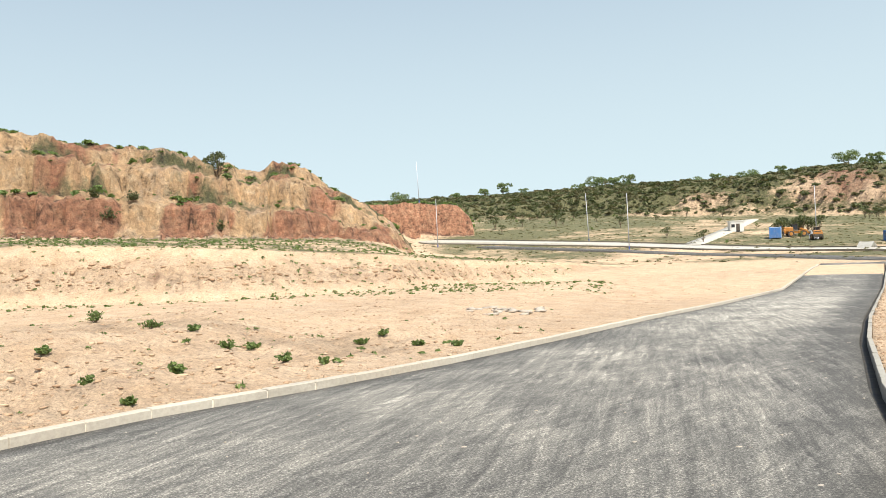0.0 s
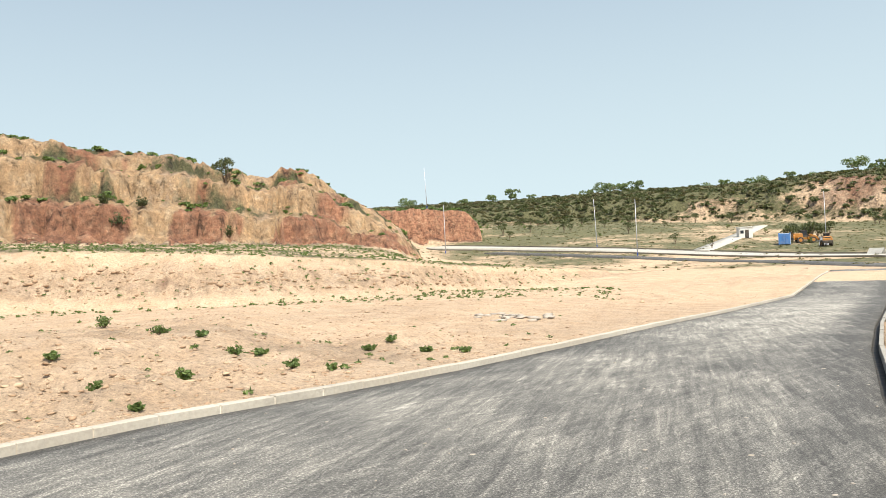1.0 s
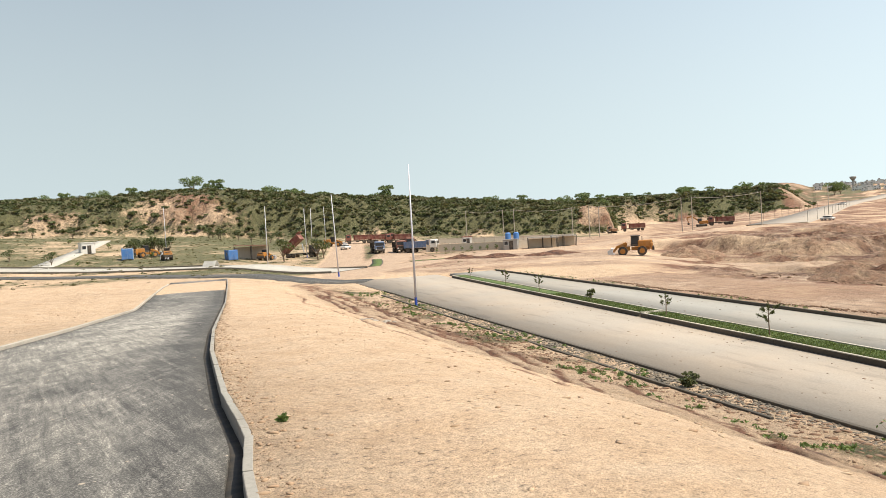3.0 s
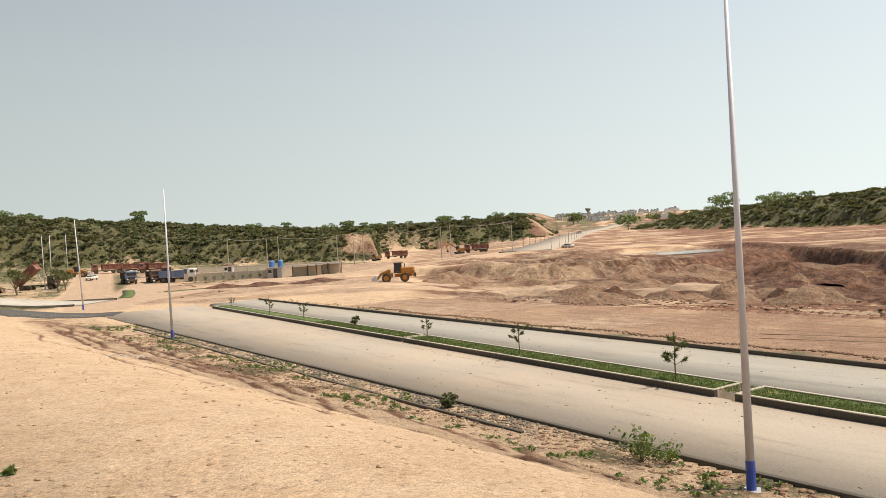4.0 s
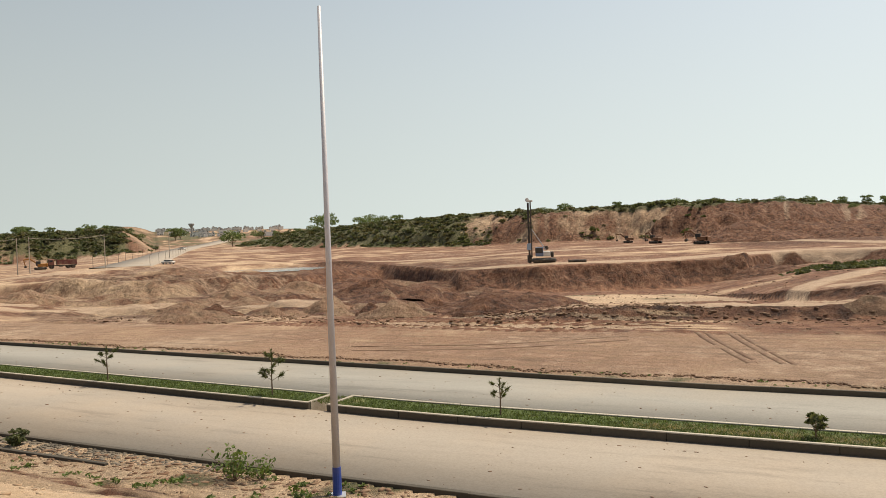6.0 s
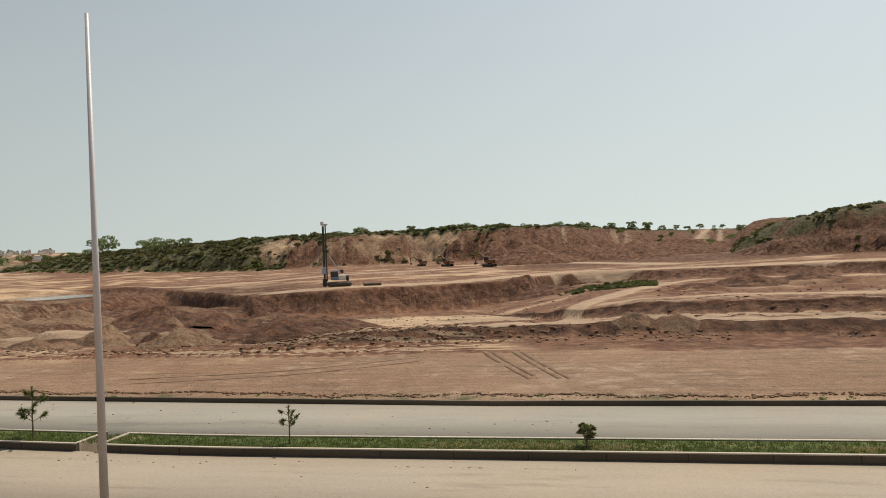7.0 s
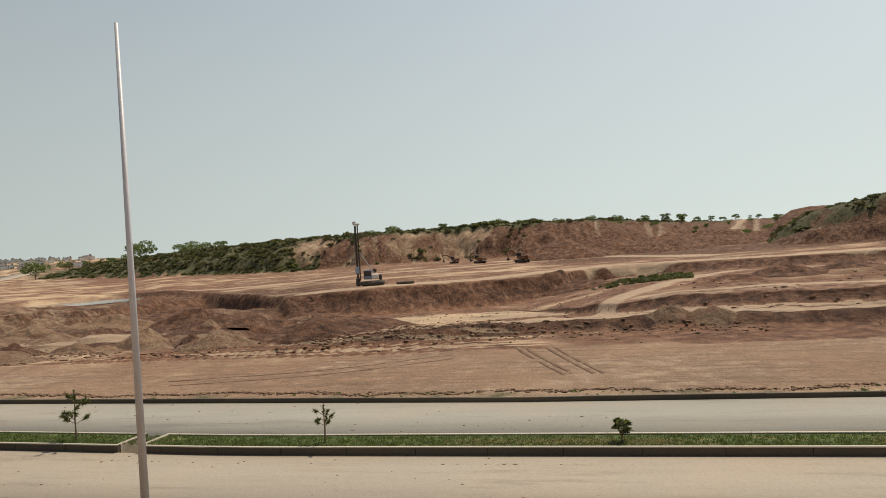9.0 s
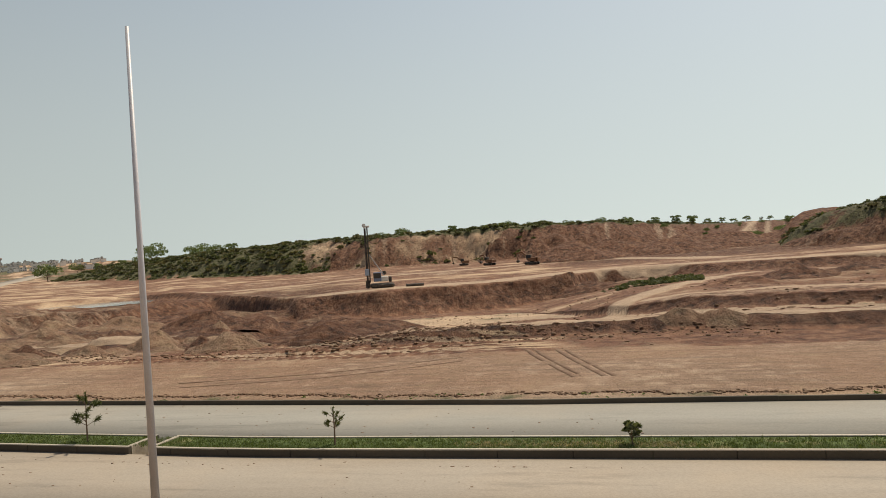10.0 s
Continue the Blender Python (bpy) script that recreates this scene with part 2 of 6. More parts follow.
def xy_of(u, v):
    return u * math.sin(ROAD_B) + v * math.cos(ROAD_B), u * math.cos(ROAD_B) - v * math.sin(ROAD_B)


def polar(b, r):
    return r * math.sin(radians(b)), r * math.cos(radians(b))


def smooth(a, b, x):
    t = np.clip((x - a) / (b - a), 0, 1)
    return t * t * (3 - 2 * t)


def line(x, *pairs):
    return np.interp(x, [p[0] for p in pairs], [p[1] for p in pairs])


_perm = np.random.RandomState(7).rand(256, 256)


def grain(x, y, scale, octaves=4, gain=0.5):
    """Smooth noise from -1 to 1, in metres."""
    x, y = np.asarray(x, float) / scale, np.asarray(y, float) / scale
    total, amp, norm = 0.0, 1.0, 0.0
    for o in range(octaves):
        xi, yi = np.floor(x).astype(int), np.floor(y).astype(int)
        fx, fy = x - xi, y - yi
        fx, fy = fx * fx * (3 - 2 * fx), fy * fy * (3 - 2 * fy)
        p = lambda i, j: _perm[(xi + i) & 255, (yi + j) & 255]
        v = (p(0, 0) * (1 - fx) + p(1, 0) * fx) * (1 - fy) + (p(0, 1) * (1 - fx) + p(1, 1) * fx) * fy
        total, norm = total + amp * (v * 2 - 1), norm + amp
        x, y, amp = x * 2.03 + 17.1, y * 2.03 + 5.3, amp * gain
    return total / norm


def road_fall(u):
    """The asphalt road goes down to the plain."""
    s = np.log1p(np.exp(np.clip((u - 5) / 2.0, -30, 30))) * 2.0
    return -np.minimum(0.0506 * s, -PLAIN)


def left_kerb(u):
    return line(u, (-40, -11.5), (0, -9.7), (6, -9.3), (8, -9.05), (11, -8.35), (15, -7.75), (21, -7.3), (30, -6.8), (41, -5.8), (63, -4.6), (92, -3.5), (97, -3.1), (106, -3.0))


def right_kerb(u):
    return line(u, (-40, 1.8), (0, 0.35), (8, 0.43), (9.7, 0.55), (13.5, 0.39), (21.7, 0.34), (30.5, 0.56), (43.6, 1.17), (87, 3.2), (101, 3.7), (106, 4.4))


def near_edge(u):
    return 18.1 + 0.012 * np.maximum(u - 15, 0)


def median_front(u):
    return 24.8 + 0.07 * np.maximum(u - 14, 0)


def median_back(u):
    return median_front(u) + 1.85


def far_edge(u):
    return 33.2 + 0.058 * np.maximum(u - 5, 0)


ROAD_END = 100.0   # where the boulevard meets the crossing


def along(x, y, marks, width, soft=1.2):
    """1 on a worn way through bearing and distance marks, 0 off it."""
    best = np.full(np.shape(x), 1e9)
    P = [polar(b, r) for b, r in marks]
    for (x0, y0), (x1, y1) in zip(P[:-1], P[1:]):
        dx, dy = x1 - x0, y1 - y0
        k = np.clip(((x - x0) * dx + (y - y0) * dy) / (dx * dx + dy * dy), 0, 1)
        best = np.minimum(best, np.hypot(x - x0 - k * dx, y - y0 - k * dy))
    return smooth(width / 2 + soft, width / 2 - soft, best)


TYRES = [[(b + d, 51.5), (b + 1.0 + d, 47), (b + 3.5 + d * 1.2, 40)] for b in (108.6, 110.7) for d in (0, 0.6)] + [[(84, r), (95, r - 2), (104, r + 1)] for r in (47.0, 48.8)]
WAYS = (([(38.5, 112), (37.5, 150), (38, 200), (38.2, 260)], 9), ([(39, 128), (41, 160), (42, 215)], 9),
        ([(39, 122), (45, 150), (50, 166), (55, 176), (59, 200), (64, 205), (69, 240)], 8),
        ([(44, 120), (55, 125), (64, 118), (75, 110)], 6), ([(60, 134), (70, 120), (84, 96)], 6),
        ([(94, 152), (98, 149), (106, 154), (114.5, 176), (121.7, 172), (126.5, 168), (135, 168), (145, 170)], 8),
        ([(111, 66), (113.5, 78), (116.2, 96), (119, 112), (121.5, 132), (124, 150), (130, 148), (140, 146)], 4), ([(118, 88), (127, 88), (142, 90)], 4),
        ([(110, 63), (120, 62.5), (140, 62.5)], 2.0), ([(108, 235), (115, 238), (122, 195)], 8),
        ([(86, 210), (97, 215), (108, 235)], 7), ([(124.4, 330), (123.6, 400), (125, 520)], 3.5))


def land(x, y, detail=True):
    """Height of the ground, with masks of grass, clay and pale dust, and the zone (0 site, 1 red hill, 2 green ridge)."""
    x, y = np.asarray(x, float), np.asarray(y, float)
    R = np.hypot(x, y)
    B = np.degrees(np.arctan2(x, y)) * 1.0246   # bearings below are on this slightly stretched compass
    u, v = uv_of(x, y)
    n20, n5, n1 = grain(x, y, 22), grain(x + 40, y, 6), grain(x, y + 70, 1.3)
    gully = grain(x + 11, y + 3, 9, 5, 0.6)
    grass, clay, dust = np.zeros_like(R), np.zeros_like(R), np.zeros_like(R)
    zone = np.zeros(R.shape, int)

    zs = road_fall(u)
    plot = 1 - 0.35 * smooth(-9.5, -20, v) * smooth(80, 60, u)
    z = zs * plot + (PLAIN - zs) * smooth(3, 17.6, v)
    # the plain rises northwards to the ridge
    rise = line(B, (-90, 13), (0, 13), (13, 11), (26, 7.7), (45, 3), (58, 0), (180, 0))
    start = line(B, (0, 124), (13, 130), (26, 150), (60, 160))
    z = z + rise * smooth(start, 335, R)
    plain = smooth(105, 125, R) * smooth(62, 52, B)
    grass = np.maximum(grass, plain * (0.40 + 0.45 * n20 + 0.25 * n5 + 0.25 * smooth(150, 180, R) - 0.35 * smooth(36, 44, B)))
    # bank of fill on the near side of the terrace
    foot = line(B, (-90, 56), (-30, 60), (-16, 56), (-4, 62), (9, 95), (17, 125)) + 1.2 * n5
    crest = line(B, (-90, 4.0), (-30, 3.4), (-16, 2.4), (-4, 1.1), (9, -1.6), (17, -4.2))
    on = (B < 17) & (B > -120)
    t = np.clip((R - foot) / (6.5 + 1.0 * n5), 0, 1)
    terrace = crest + (R - foot - 6) * line(B, (-30, 0.05), (-20, 0.036), (-8, 0.04), (0, 0.0))
    back = smooth(12, 40, R - foot) * smooth(-5, 2, B)
    up = t * (1 - back)
    rill = 0.4 * np.abs(grain(B * 3.0, R * 0.06, 1.0, 3)) * np.sin(np.pi * t)
    z = np.where(on, z + np.maximum(terrace - z, 0) * up - rill, z)
    grass = np.where(on & (t > 0.05), np.maximum(grass * (1 - up), up * (0.16 + 0.25 * n5 + 0.3 * smooth(0.95, 1.0, t) + 0.2 * n1)), grass)
    clay = np.where(on, np.maximum(clay, np.sin(np.pi * np.clip(t, 0, 1)) * (0.12 + 0.2 * n5 + 0.6 * n1)), clay)
    # red eroded hill
    hill_top = line(B, (-90, 22), (-30.4, 18.4), (-25.1, 17.0), (-21.5, 16.6), (-17.8, 15.6), (-16.4, 14.0), (-15.8, 14.9), (-14.4, 13.6), (-13.2, 13.0), (-12.2, 14.3), (-10.8, 14.3), (-9.4, 12.8), (-7.8, 10.2), (-5.6, 8.1), (-3.6, 4.7), (-2.4, 1.0), (-2, -6))
    hf = line(B, (-90, 84), (-30, 92), (-20, 93), (-10, 97), (-5, 104), (-2, 113)) + 5.0 * gully + 2.2 * np.abs(grain(B * 1.9, R * 0.03, 1.0, 3))
    s = np.clip((R - hf) / 19.0, 0, 1.6)
    tier = 0.10 * grain(B * 0.7, R * 0.0 + 4.0, 1.0, 3) + 0.05 * n5
    sc = s + tier * smooth(0.0, 0.2, s) * smooth(1.1, 0.9, s)
    prof = line(sc, (0, 0), (0.16, 0.12), (0.21, 0.36), (0.44, 0.46), (0.49, 0.76), (0.74, 0.82), (0.79, 0.98), (1.0, 1.0), (1.6, 1.02))
    prof = prof * 0.86 + 0.14 * np.clip(s, 0, 1)
    lift = np.maximum(hill_top - z, 0) * prof * (B < -2) * (B > -140)
    z = z + lift * (1 + 0.10 * n5 * (s < 1.0)) - 0.9 * np.abs(grain(B * 2.6, s * 0.7, 1.0, 4)) * np.sin(np.pi * np.clip(s, 0, 1)) * (lift > 0.3)
    inhill = (s > 0.02) & (lift > 0.3)
    flow = grain(B * 0.34 + s * 1.7, s * 3.4 - B * 0.16 + 3, 1.0, 5, 0.6)
    blocks = grain(B * 0.55 - sc * 2.2, sc * 0.9 + 5, 1.0, 3)
    strata = 0.72 + 1.9 * blocks + 0.5 * flow - 0.62 * smooth(0.18, 0.34, sc) + 0.5 * smooth(0.5, 0.7, sc) * smooth(-9, -13, B) * (B > -13) + 0.3 * n1
    clay = np.where(inhill, np.clip(strata, 0, 1), clay)
    dust = np.where(inhill, np.clip(-0.1 - 0.7 * strata + 0.3 * n5, 0, 0.5), dust)
    ledge = np.exp(-((s - 0.38) / 0.10) ** 2) * 0.5 + np.exp(-((s - 0.70) / 0.08) ** 2) * 0.55 + smooth(0.93, 1.08, s) * 0.85
    grass = np.where(inhill, np.clip(ledge * (0.95 + 1.1 * n5) - 0.05, 0, 1), grass)
    zone = np.where(inhill, 1, zone)
    # second red cut behind it
    top2 = line(B, (-30, 14), (-1.8, 13.2), (1.2, 12.0), (2.2, 8.0), (2.7, -6))
    s2 = np.clip((R - 220 - 4 * gully) / 7.0, 0, 1.4)
    lift2 = np.maximum(top2 - z, 0) * smooth(0, 1, s2) * (B < 2.7) * (B > -60)
    z = z + lift2
    cut = (s2 > 0.02) & (lift2 > 0.3)
    clay = np.where(cut, 0.85, clay)
    grass = np.where(cut, smooth(0.9, 1.2, s2) * 0.8, grass)
    zone = np.where(cut & (zone == 0), 1, zone)
    # long green ridge to the north
    top3 = line(B, (-90, 22), (2, 21.5), (12, 22.5), (22, 21.5), (26, 22.8), (29, 22.5), (34, 19.6), (45, 14), (52, 9.8), (56.5, 7.6), (57.8, 7.4), (58.5, 6.0), (59.2, -7))
    f3 = line(B, (-90, 330), (5, 330), (20, 318), (30, 300), (45, 296), (56, 285), (59.3, 292)) + 9 * gully
    s3 = np.clip((R - f3) / line(B, (0, 48), (24, 40), (30, 34), (45, 46), (56, 32), (59, 18)), 0, 1.5)
    prof3 = line(s3, (0, 0), (0.2, 0.22), (0.35, 0.5), (0.7, 0.82), (1.0, 1.0), (1.5, 1.0)) + 0.04 * n5 * smooth(0, 0.2, s3)
    lift3 = np.maximum(top3 - z, 0) * prof3 * (B < 59.3) * (B > -120)
    z = z + lift3
    in3 = (s3 > 0.02) & (lift3 > 0.3)
    bare = smooth(0.15, 0.3, s3) * smooth(0.95, 0.75, s3) * (np.exp(-((B - 28.0) / 3.2) ** 2) + 0.55 * np.exp(-((B - 19) / 3.0) ** 2) * smooth(0.6, 0.4, s3) + smooth(55.6, 57.2, B) * 1.2)
    grass = np.where(in3, np.clip(0.92 + 0.4 * n20 + 0.3 * n5 - 0.85 * bare - 0.3 * smooth(0.3, 0.05, s3), 0, 1), grass)
    clay = np.where(in3, 0.5 + 0.3 * n20 + 0.3 * n5, clay)
    zone = np.where(in3, 2, zone)
    # farther ridge seen past the cut
    top4 = line(B, (40, 13), (58, 11), (66, 12.0), (70.0, 11.0), (70.8, 7), (72.0, -2), (73, -8))
    s4 = np.clip((R - line(B, (55, 400), (62, 440), (71, 455)) - 12 * gully) / 44.0, 0, 1.5)
    lift4 = np.maximum(top4 - z, 0) * smooth(0, 1, s4) * (B > 40) * (B < 73)
    z = z + lift4
    in4 = (s4 > 0.02) & (lift4 > 0.3)
    grass = np.where(in4, np.clip(0.75 + 0.5 * n20 - 0.7 * smooth(69.8, 71, B), 0, 1), grass)
    clay = np.where(in4, 0.55 + 0.3 * n20, clay)
    zone = np.where(in4, 2, zone)
    # valley that climbs to the town
    climb = line(R, (200, 0), (350, 1.6), (700, 6.5), (860, 12), (1100, 26), (4500, 34)) * smooth(66, 72, B) * smooth(90, 82, B)
    # haul bank and dug ground beyond the boulevard
    Bt = B / 1.0246
    pit = line(R, (56, 0), (64, 0.02), (100, 0.62), (140, 1), (400, 1)) * smooth(46, 52, v) * (zone == 0)
    z = z + pit * line(Bt, (57, 0), (62, -1.1), (72, -1.8), (80, -2.4), (86, -2.9), (92, -3.4), (98, -3.9), (106, -4.1), (114, -3.8), (119, -1.8), (123, -0.5), (150, -0.4))
    hb = line(B, (56, 190), (60, 172), (66, 150), (72, 140), (80, 155), (88, 185), (96, 220)) + 5 * n5
    ht = line(B, (56, -4.4), (60, -4.0), (66, -3.2), (72, -3.4), (80, -4.2), (88, -5.2), (96, -7.5))
    z = z + np.maximum(ht - z, 0) * np.clip((R - hb) / 5.0, 0, 1) * (B > 56) * (B < 96) + climb
    dug = smooth(60, 70, B) * smooth(70, 90, R) * smooth(260, 160, R) * (v > 50)
    loose = smooth(101, 95, B)
    cutter = grain(x, y, 19, 4) * 3.2
    step = np.floor(cutter) + smooth(0.3, 0.7, cutter - np.floor(cutter))
    z = z + dug * loose * (0.75 * step + 0.4 * grain(x, y, 4, 3) - 0.2)
    east = smooth(56, 64, B) * smooth(44, 52, v)
    clay = np.where((zone == 0) & (v > 44) & (B > 50), np.clip(line(B / 1.0246, (56, 0.55), (76, 0.6), (88, 0.75)) + 0.4 * n20 + 0.5 * n5, 0, 1.2) * east, clay)
    dust = np.where((zone == 0) & (v > 50) & (B > 56) & (B < 86), np.clip(0.3 + 0.6 * n20 + 0.3 * n5, 0, 0.8) * east * smooth(86, 78, B), dust)
    grass = np.where((zone == 0) & (v > 44) & (B > 56), np.clip(0.2 * n20 - 0.1 + 0.7 * smooth(620, 800, R), 0, 1), grass)
    # benches of the dig
    b1f = line(Bt, (78, 250), (83.5, 212), (87, 182), (92, 143), (98, 136), (106, 143), (112, 148), (114, 166), (119, 168), (121.5, 160), (126.5, 158), (150, 158)) + 2.5 * n5 + 0.8 * n1
    b1t = line(Bt, (78, -3.9), (83.5, -3.3), (87, -4.2), (92, -4.5), (98, -3.75), (106, -3.9), (112, -3.7), (116.5, -3.3), (121.7, -3.2), (126.5, -3.0), (135.4, -2.5), (150, -2.2))
    t1 = np.clip((R - b1f) / 5.5, 0, 1)
    bench = b1t + np.clip(R - b1f - 6, 0, 400) * line(Bt, (80, 0.008), (100, 0.012), (111, 0.014), (130, 0.013), (150, 0.01))
    z = z + np.maximum(bench - z, 0) * t1 * smooth(79, 84, Bt) * (Bt < 156)
    b0f = line(Bt, (108, 122), (112, 102), (116, 83), (122, 77), (150, 77)) + 1.4 * n5 + 0.5 * n1
    b0t = line(Bt, (108, -8.2), (112, -6.4), (116, -4.5), (120, -3.7), (126, -3.4), (150, -3.2)) - 0.018 * np.maximum(R - b0f - 8, 0)
    t0 = np.clip((R - b0f) / 2.2, 0, 1)
    z = z + np.maximum(b0t + 0.15 * n5 - z, 0) * t0 * (Bt > 108) * (Bt < 156)
    # low windrows on the upper right benches
    for rw, hw, wb in ((98.0, 0.9, (119, 124)), (112.0, 1.0, (122, 127))):
        z = z + hw * np.exp(-((R - rw - 2.5 * n5) / 1.6) ** 2) * smooth(wb[0], wb[1], Bt) * smooth(150, 140, Bt) * np.clip(0.7 + 0.9 * n5, 0, 1.3)
    # bank along the edge of the dig, with a track on its top
    br = R - line(Bt, (80, 66), (90, 62), (100, 58.5), (150, 58.5)) - 0.6 * n5
    bank = line(br, (0, 0), (1.7, 1), (5.2, 0.95), (11, 0)) * line(Bt, (90, 0), (96, 0.35), (100, 0.8), (140, 0.95), (165, 0)) * (1 + 0.22 * n5 + 0.1 * n1)
    z = z + bank
    flutes = np.abs(grain(Bt * 2.6, R * 0.04, 1.0, 3))
    faces = np.maximum(t1 * (1 - t1) * 4 * (Bt > 80), t0 * (1 - t0) * 4 * (Bt > 108)) * (zone == 0)
    z = z - 0.7 * faces * flutes * (t1 > 0)
    bank_face = (br > -0.4) & (br < 2.0) & (bank > 0.08)
    clay = np.where((zone == 0) & (Bt > 80), np.clip(clay + 0.55 * faces * smooth(79, 86, Bt) + 0.7 * bank_face, 0, 1.3), clay)
    on_top = (zone == 0) & (((t1 >= 1) & (Bt > 80)) | ((t0 >= 1) & (t1 <= 0) & (Bt > 110)))
    seam = smooth(79, 86, Bt)
    dust = np.where(on_top, dust * (1 - seam) + np.clip(0.1 + 0.6 * n20 + 0.25 * n5, 0, 0.7) * seam, dust)
    clay = np.where(on_top, clay * (1 - 0.15 * seam), clay)
    floor_pale = ((Bt > 99) & (Bt < 119) & (R > 98) | (Bt > 115) & (br > 6)) & (t1 <= 0) & (t0 <= 0) & (zone == 0)
    dust = np.where(floor_pale, np.clip(0.6 + 0.6 * n20 + 0.2 * n5, 0, 1), dust)
    clay = np.where(floor_pale, 0.35 * clay, clay)
    grass = np.where(floor_pale, np.clip(0.22 + 0.5 * n5 + 0.25 * n1, 0, 1), grass)
    dust = np.where((br > 2.0) & (br < 5.0) & (bank > 0.2), 0.6, dust)
    # wheel-drawn stripes between the graded strip and the dig
    stripe = grain(u * 0.05, v / 0.75, 1.0, 3)
    drawn = smooth(47, 50, v) * smooth(72, 62, R) * smooth(58, 64, Bt) * (1 - np.clip(bank, 0, 1)) * smooth(112, 104, Bt)
    z = z + 0.3 * drawn * stripe
    clay = np.clip(clay * (1 - drawn) + drawn * (0.6 + 4.0 * stripe), 0, 1.3)
    dust = dust * (1 - drawn) + drawn * np.clip(0.1 - 3.5 * stripe, 0, 0.8)
    # ridges to the east and south-east
    top5 = line(B, (76, -8), (78.5, 4), (81.5, 8.2), (88, 11.0), (94, 11.8), (100, 11.4), (107, 11.4), (109, 12.0), (118, 11.2), (124, 9.6), (134, 9.5), (160, 9.5))
    f5 = line(B, (76, 560), (81.5, 480), (88, 385), (94, 330), (100, 305), (106, 308), (112, 288), (118, 296), (122, 340), (130, 420), (160, 420)) + 10 * gully
    s5 = np.clip((R - f5) / line(B, (80, 70), (94, 58), (100, 34), (112, 34), (118, 48), (124, 90)), 0, 1.5)
    prof5 = line(s5, (0, 0), (0.15, 0.08), (0.4, 0.55), (0.6, 0.72), (0.85, 0.97), (1, 1), (1.5, 1))
    lift5 = np.maximum(top5 - z, 0) * prof5 * (B > 76) * (B < 165)
    z = z + lift5 * (1 + 0.06 * n5 * (s5 < 0.9)) - 4.5 * np.abs(grain(B * 0.8, s5 * 0.8, 1.0, 5, 0.6)) * np.sin(np.pi * np.clip(s5, 0, 1)) * (lift5 > 0.5) * smooth(93, 97, B)
    in5 = (s5 > 0.02) & (lift5 > 0.3)
    bare5 = smooth(93, 97, B) * smooth(0.9, 0.75, s5) * (0.75 + 0.5 * n5)
    grass = np.where(in5, np.clip(0.95 + 0.4 * n20 - 1.2 * bare5 - 0.5 * smooth(112, 116, B) * smooth(1, 0.8, s5), 0, 1), grass)
    clay = np.where(in5, np.clip(0.56 + 0.5 * smooth(109, 114, B) + 0.35 * n20 + 0.3 * n5, 0, 1.2), clay)
    dust = np.where(in5, np.clip(0.1 + 1.1 * grain(B * 1.3, s5 * 0.7, 1.0, 4), 0, 0.85) * smooth(94, 98, B) * smooth(0.95, 0.8, s5), dust)
    zone = np.where(in5, 2, zone)
    top6 = line(B, (128, -8), (130, 2.0), (132, 6.5), (136, 9.6), (150, 13), (170, 8))
    s6 = np.clip((R - line(B, (128, 232), (136, 215), (160, 205)) - 6 * gully) / 22.0, 0, 1.5)
    lift6 = np.maximum(top6 - z, 0) * line(s6, (0, 0), (0.2, 0.35), (0.45, 0.5), (0.7, 0.9), (1, 1), (1.5, 1)) * (B > 128) * (B < 175)
    z = z + lift6
    in6 = (s6 > 0.02) & (lift6 > 0.3)
    grass = np.where(in6, np.clip(0.55 * smooth(0.2, 0.6, s6) + 0.6 * n5 + 0.4 * smooth(0.9, 1.05, s6), 0, 1), grass)
    clay = np.where(in6, 0.95, clay)
    zone = np.where(in6, 2, zone)
    # far country
    z = np.where(R > 700, z + (grain(x, y, 260, 3) * 3) * smooth(700, 1200, R) * (1 - smooth(70, 74, B) * smooth(84, 78, B)), z)
    grass = np.where(R > 650, np.clip(0.42 + 0.5 * n20 + 0.3 * n5, 0, 1), grass)
    # graded strip beyond the boulevard, dust between
    graded = (v > far_edge(u)) & (v < 50) & (zone == 0) & (u < 75)
    clay = np.where(graded, np.clip(0.56 + 0.12 * n20 + 0.15 * n5, 0, 1) * smooth(31.5, 35.5, v), clay)
    grass = np.where(graded, np.clip(0.28 + 0.5 * n1 + 0.3 * n5, 0, 1) * smooth(3.2, 1.6, v - far_edge(u)), grass)
    dust = np.where(graded, np.clip(0.42 + 0.4 * n20 + 0.2 * n5, 0, 0.7), dust)
    strip = smooth(21, 23, B) * smooth(38, 36, B) * smooth(122, 125, R) * smooth(139, 135, R)
    grass = np.maximum(grass, strip * (0.75 + 0.4 * n5))
    grass = np.maximum(grass, smooth(240, 262, R) * smooth(42, 46, B) * smooth(60, 57, B) * (zone == 0) * (0.6 + 0.6 * n5))
    dugside = smooth(112, 116, B) * smooth(190, 215, R) * (zone != 1) * (B < 160) * smooth(700, 500, R)
    clay = np.where(dugside > 0, np.clip(clay + dugside * (0.5 + 0.5 * n5), 0, 1.1), clay)
    verge = smooth(12.0, 15, v) * smooth(18.6, 18.0, v) * (u < 96)
    grass = np.where(verge > 0, np.clip(verge * (0.2 + 0.7 * n1 + 0.5 * n5), 0, 1), grass)
    clay = np.where((v > right_kerb(u)) & (v < 18) & (R < 130), np.clip(0.1 + 0.16 * smooth(8.5, 12.5, v) + 0.12 * n20 + (0.35 * n5 + 0.3 * n1) * smooth(7, 10, v), 0, 1), clay)
    yard = smooth(35, 40, B) * smooth(66, 58, B) * smooth(100, 112, R) * smooth(290, 240, R) * (zone == 0) * (v > 16)
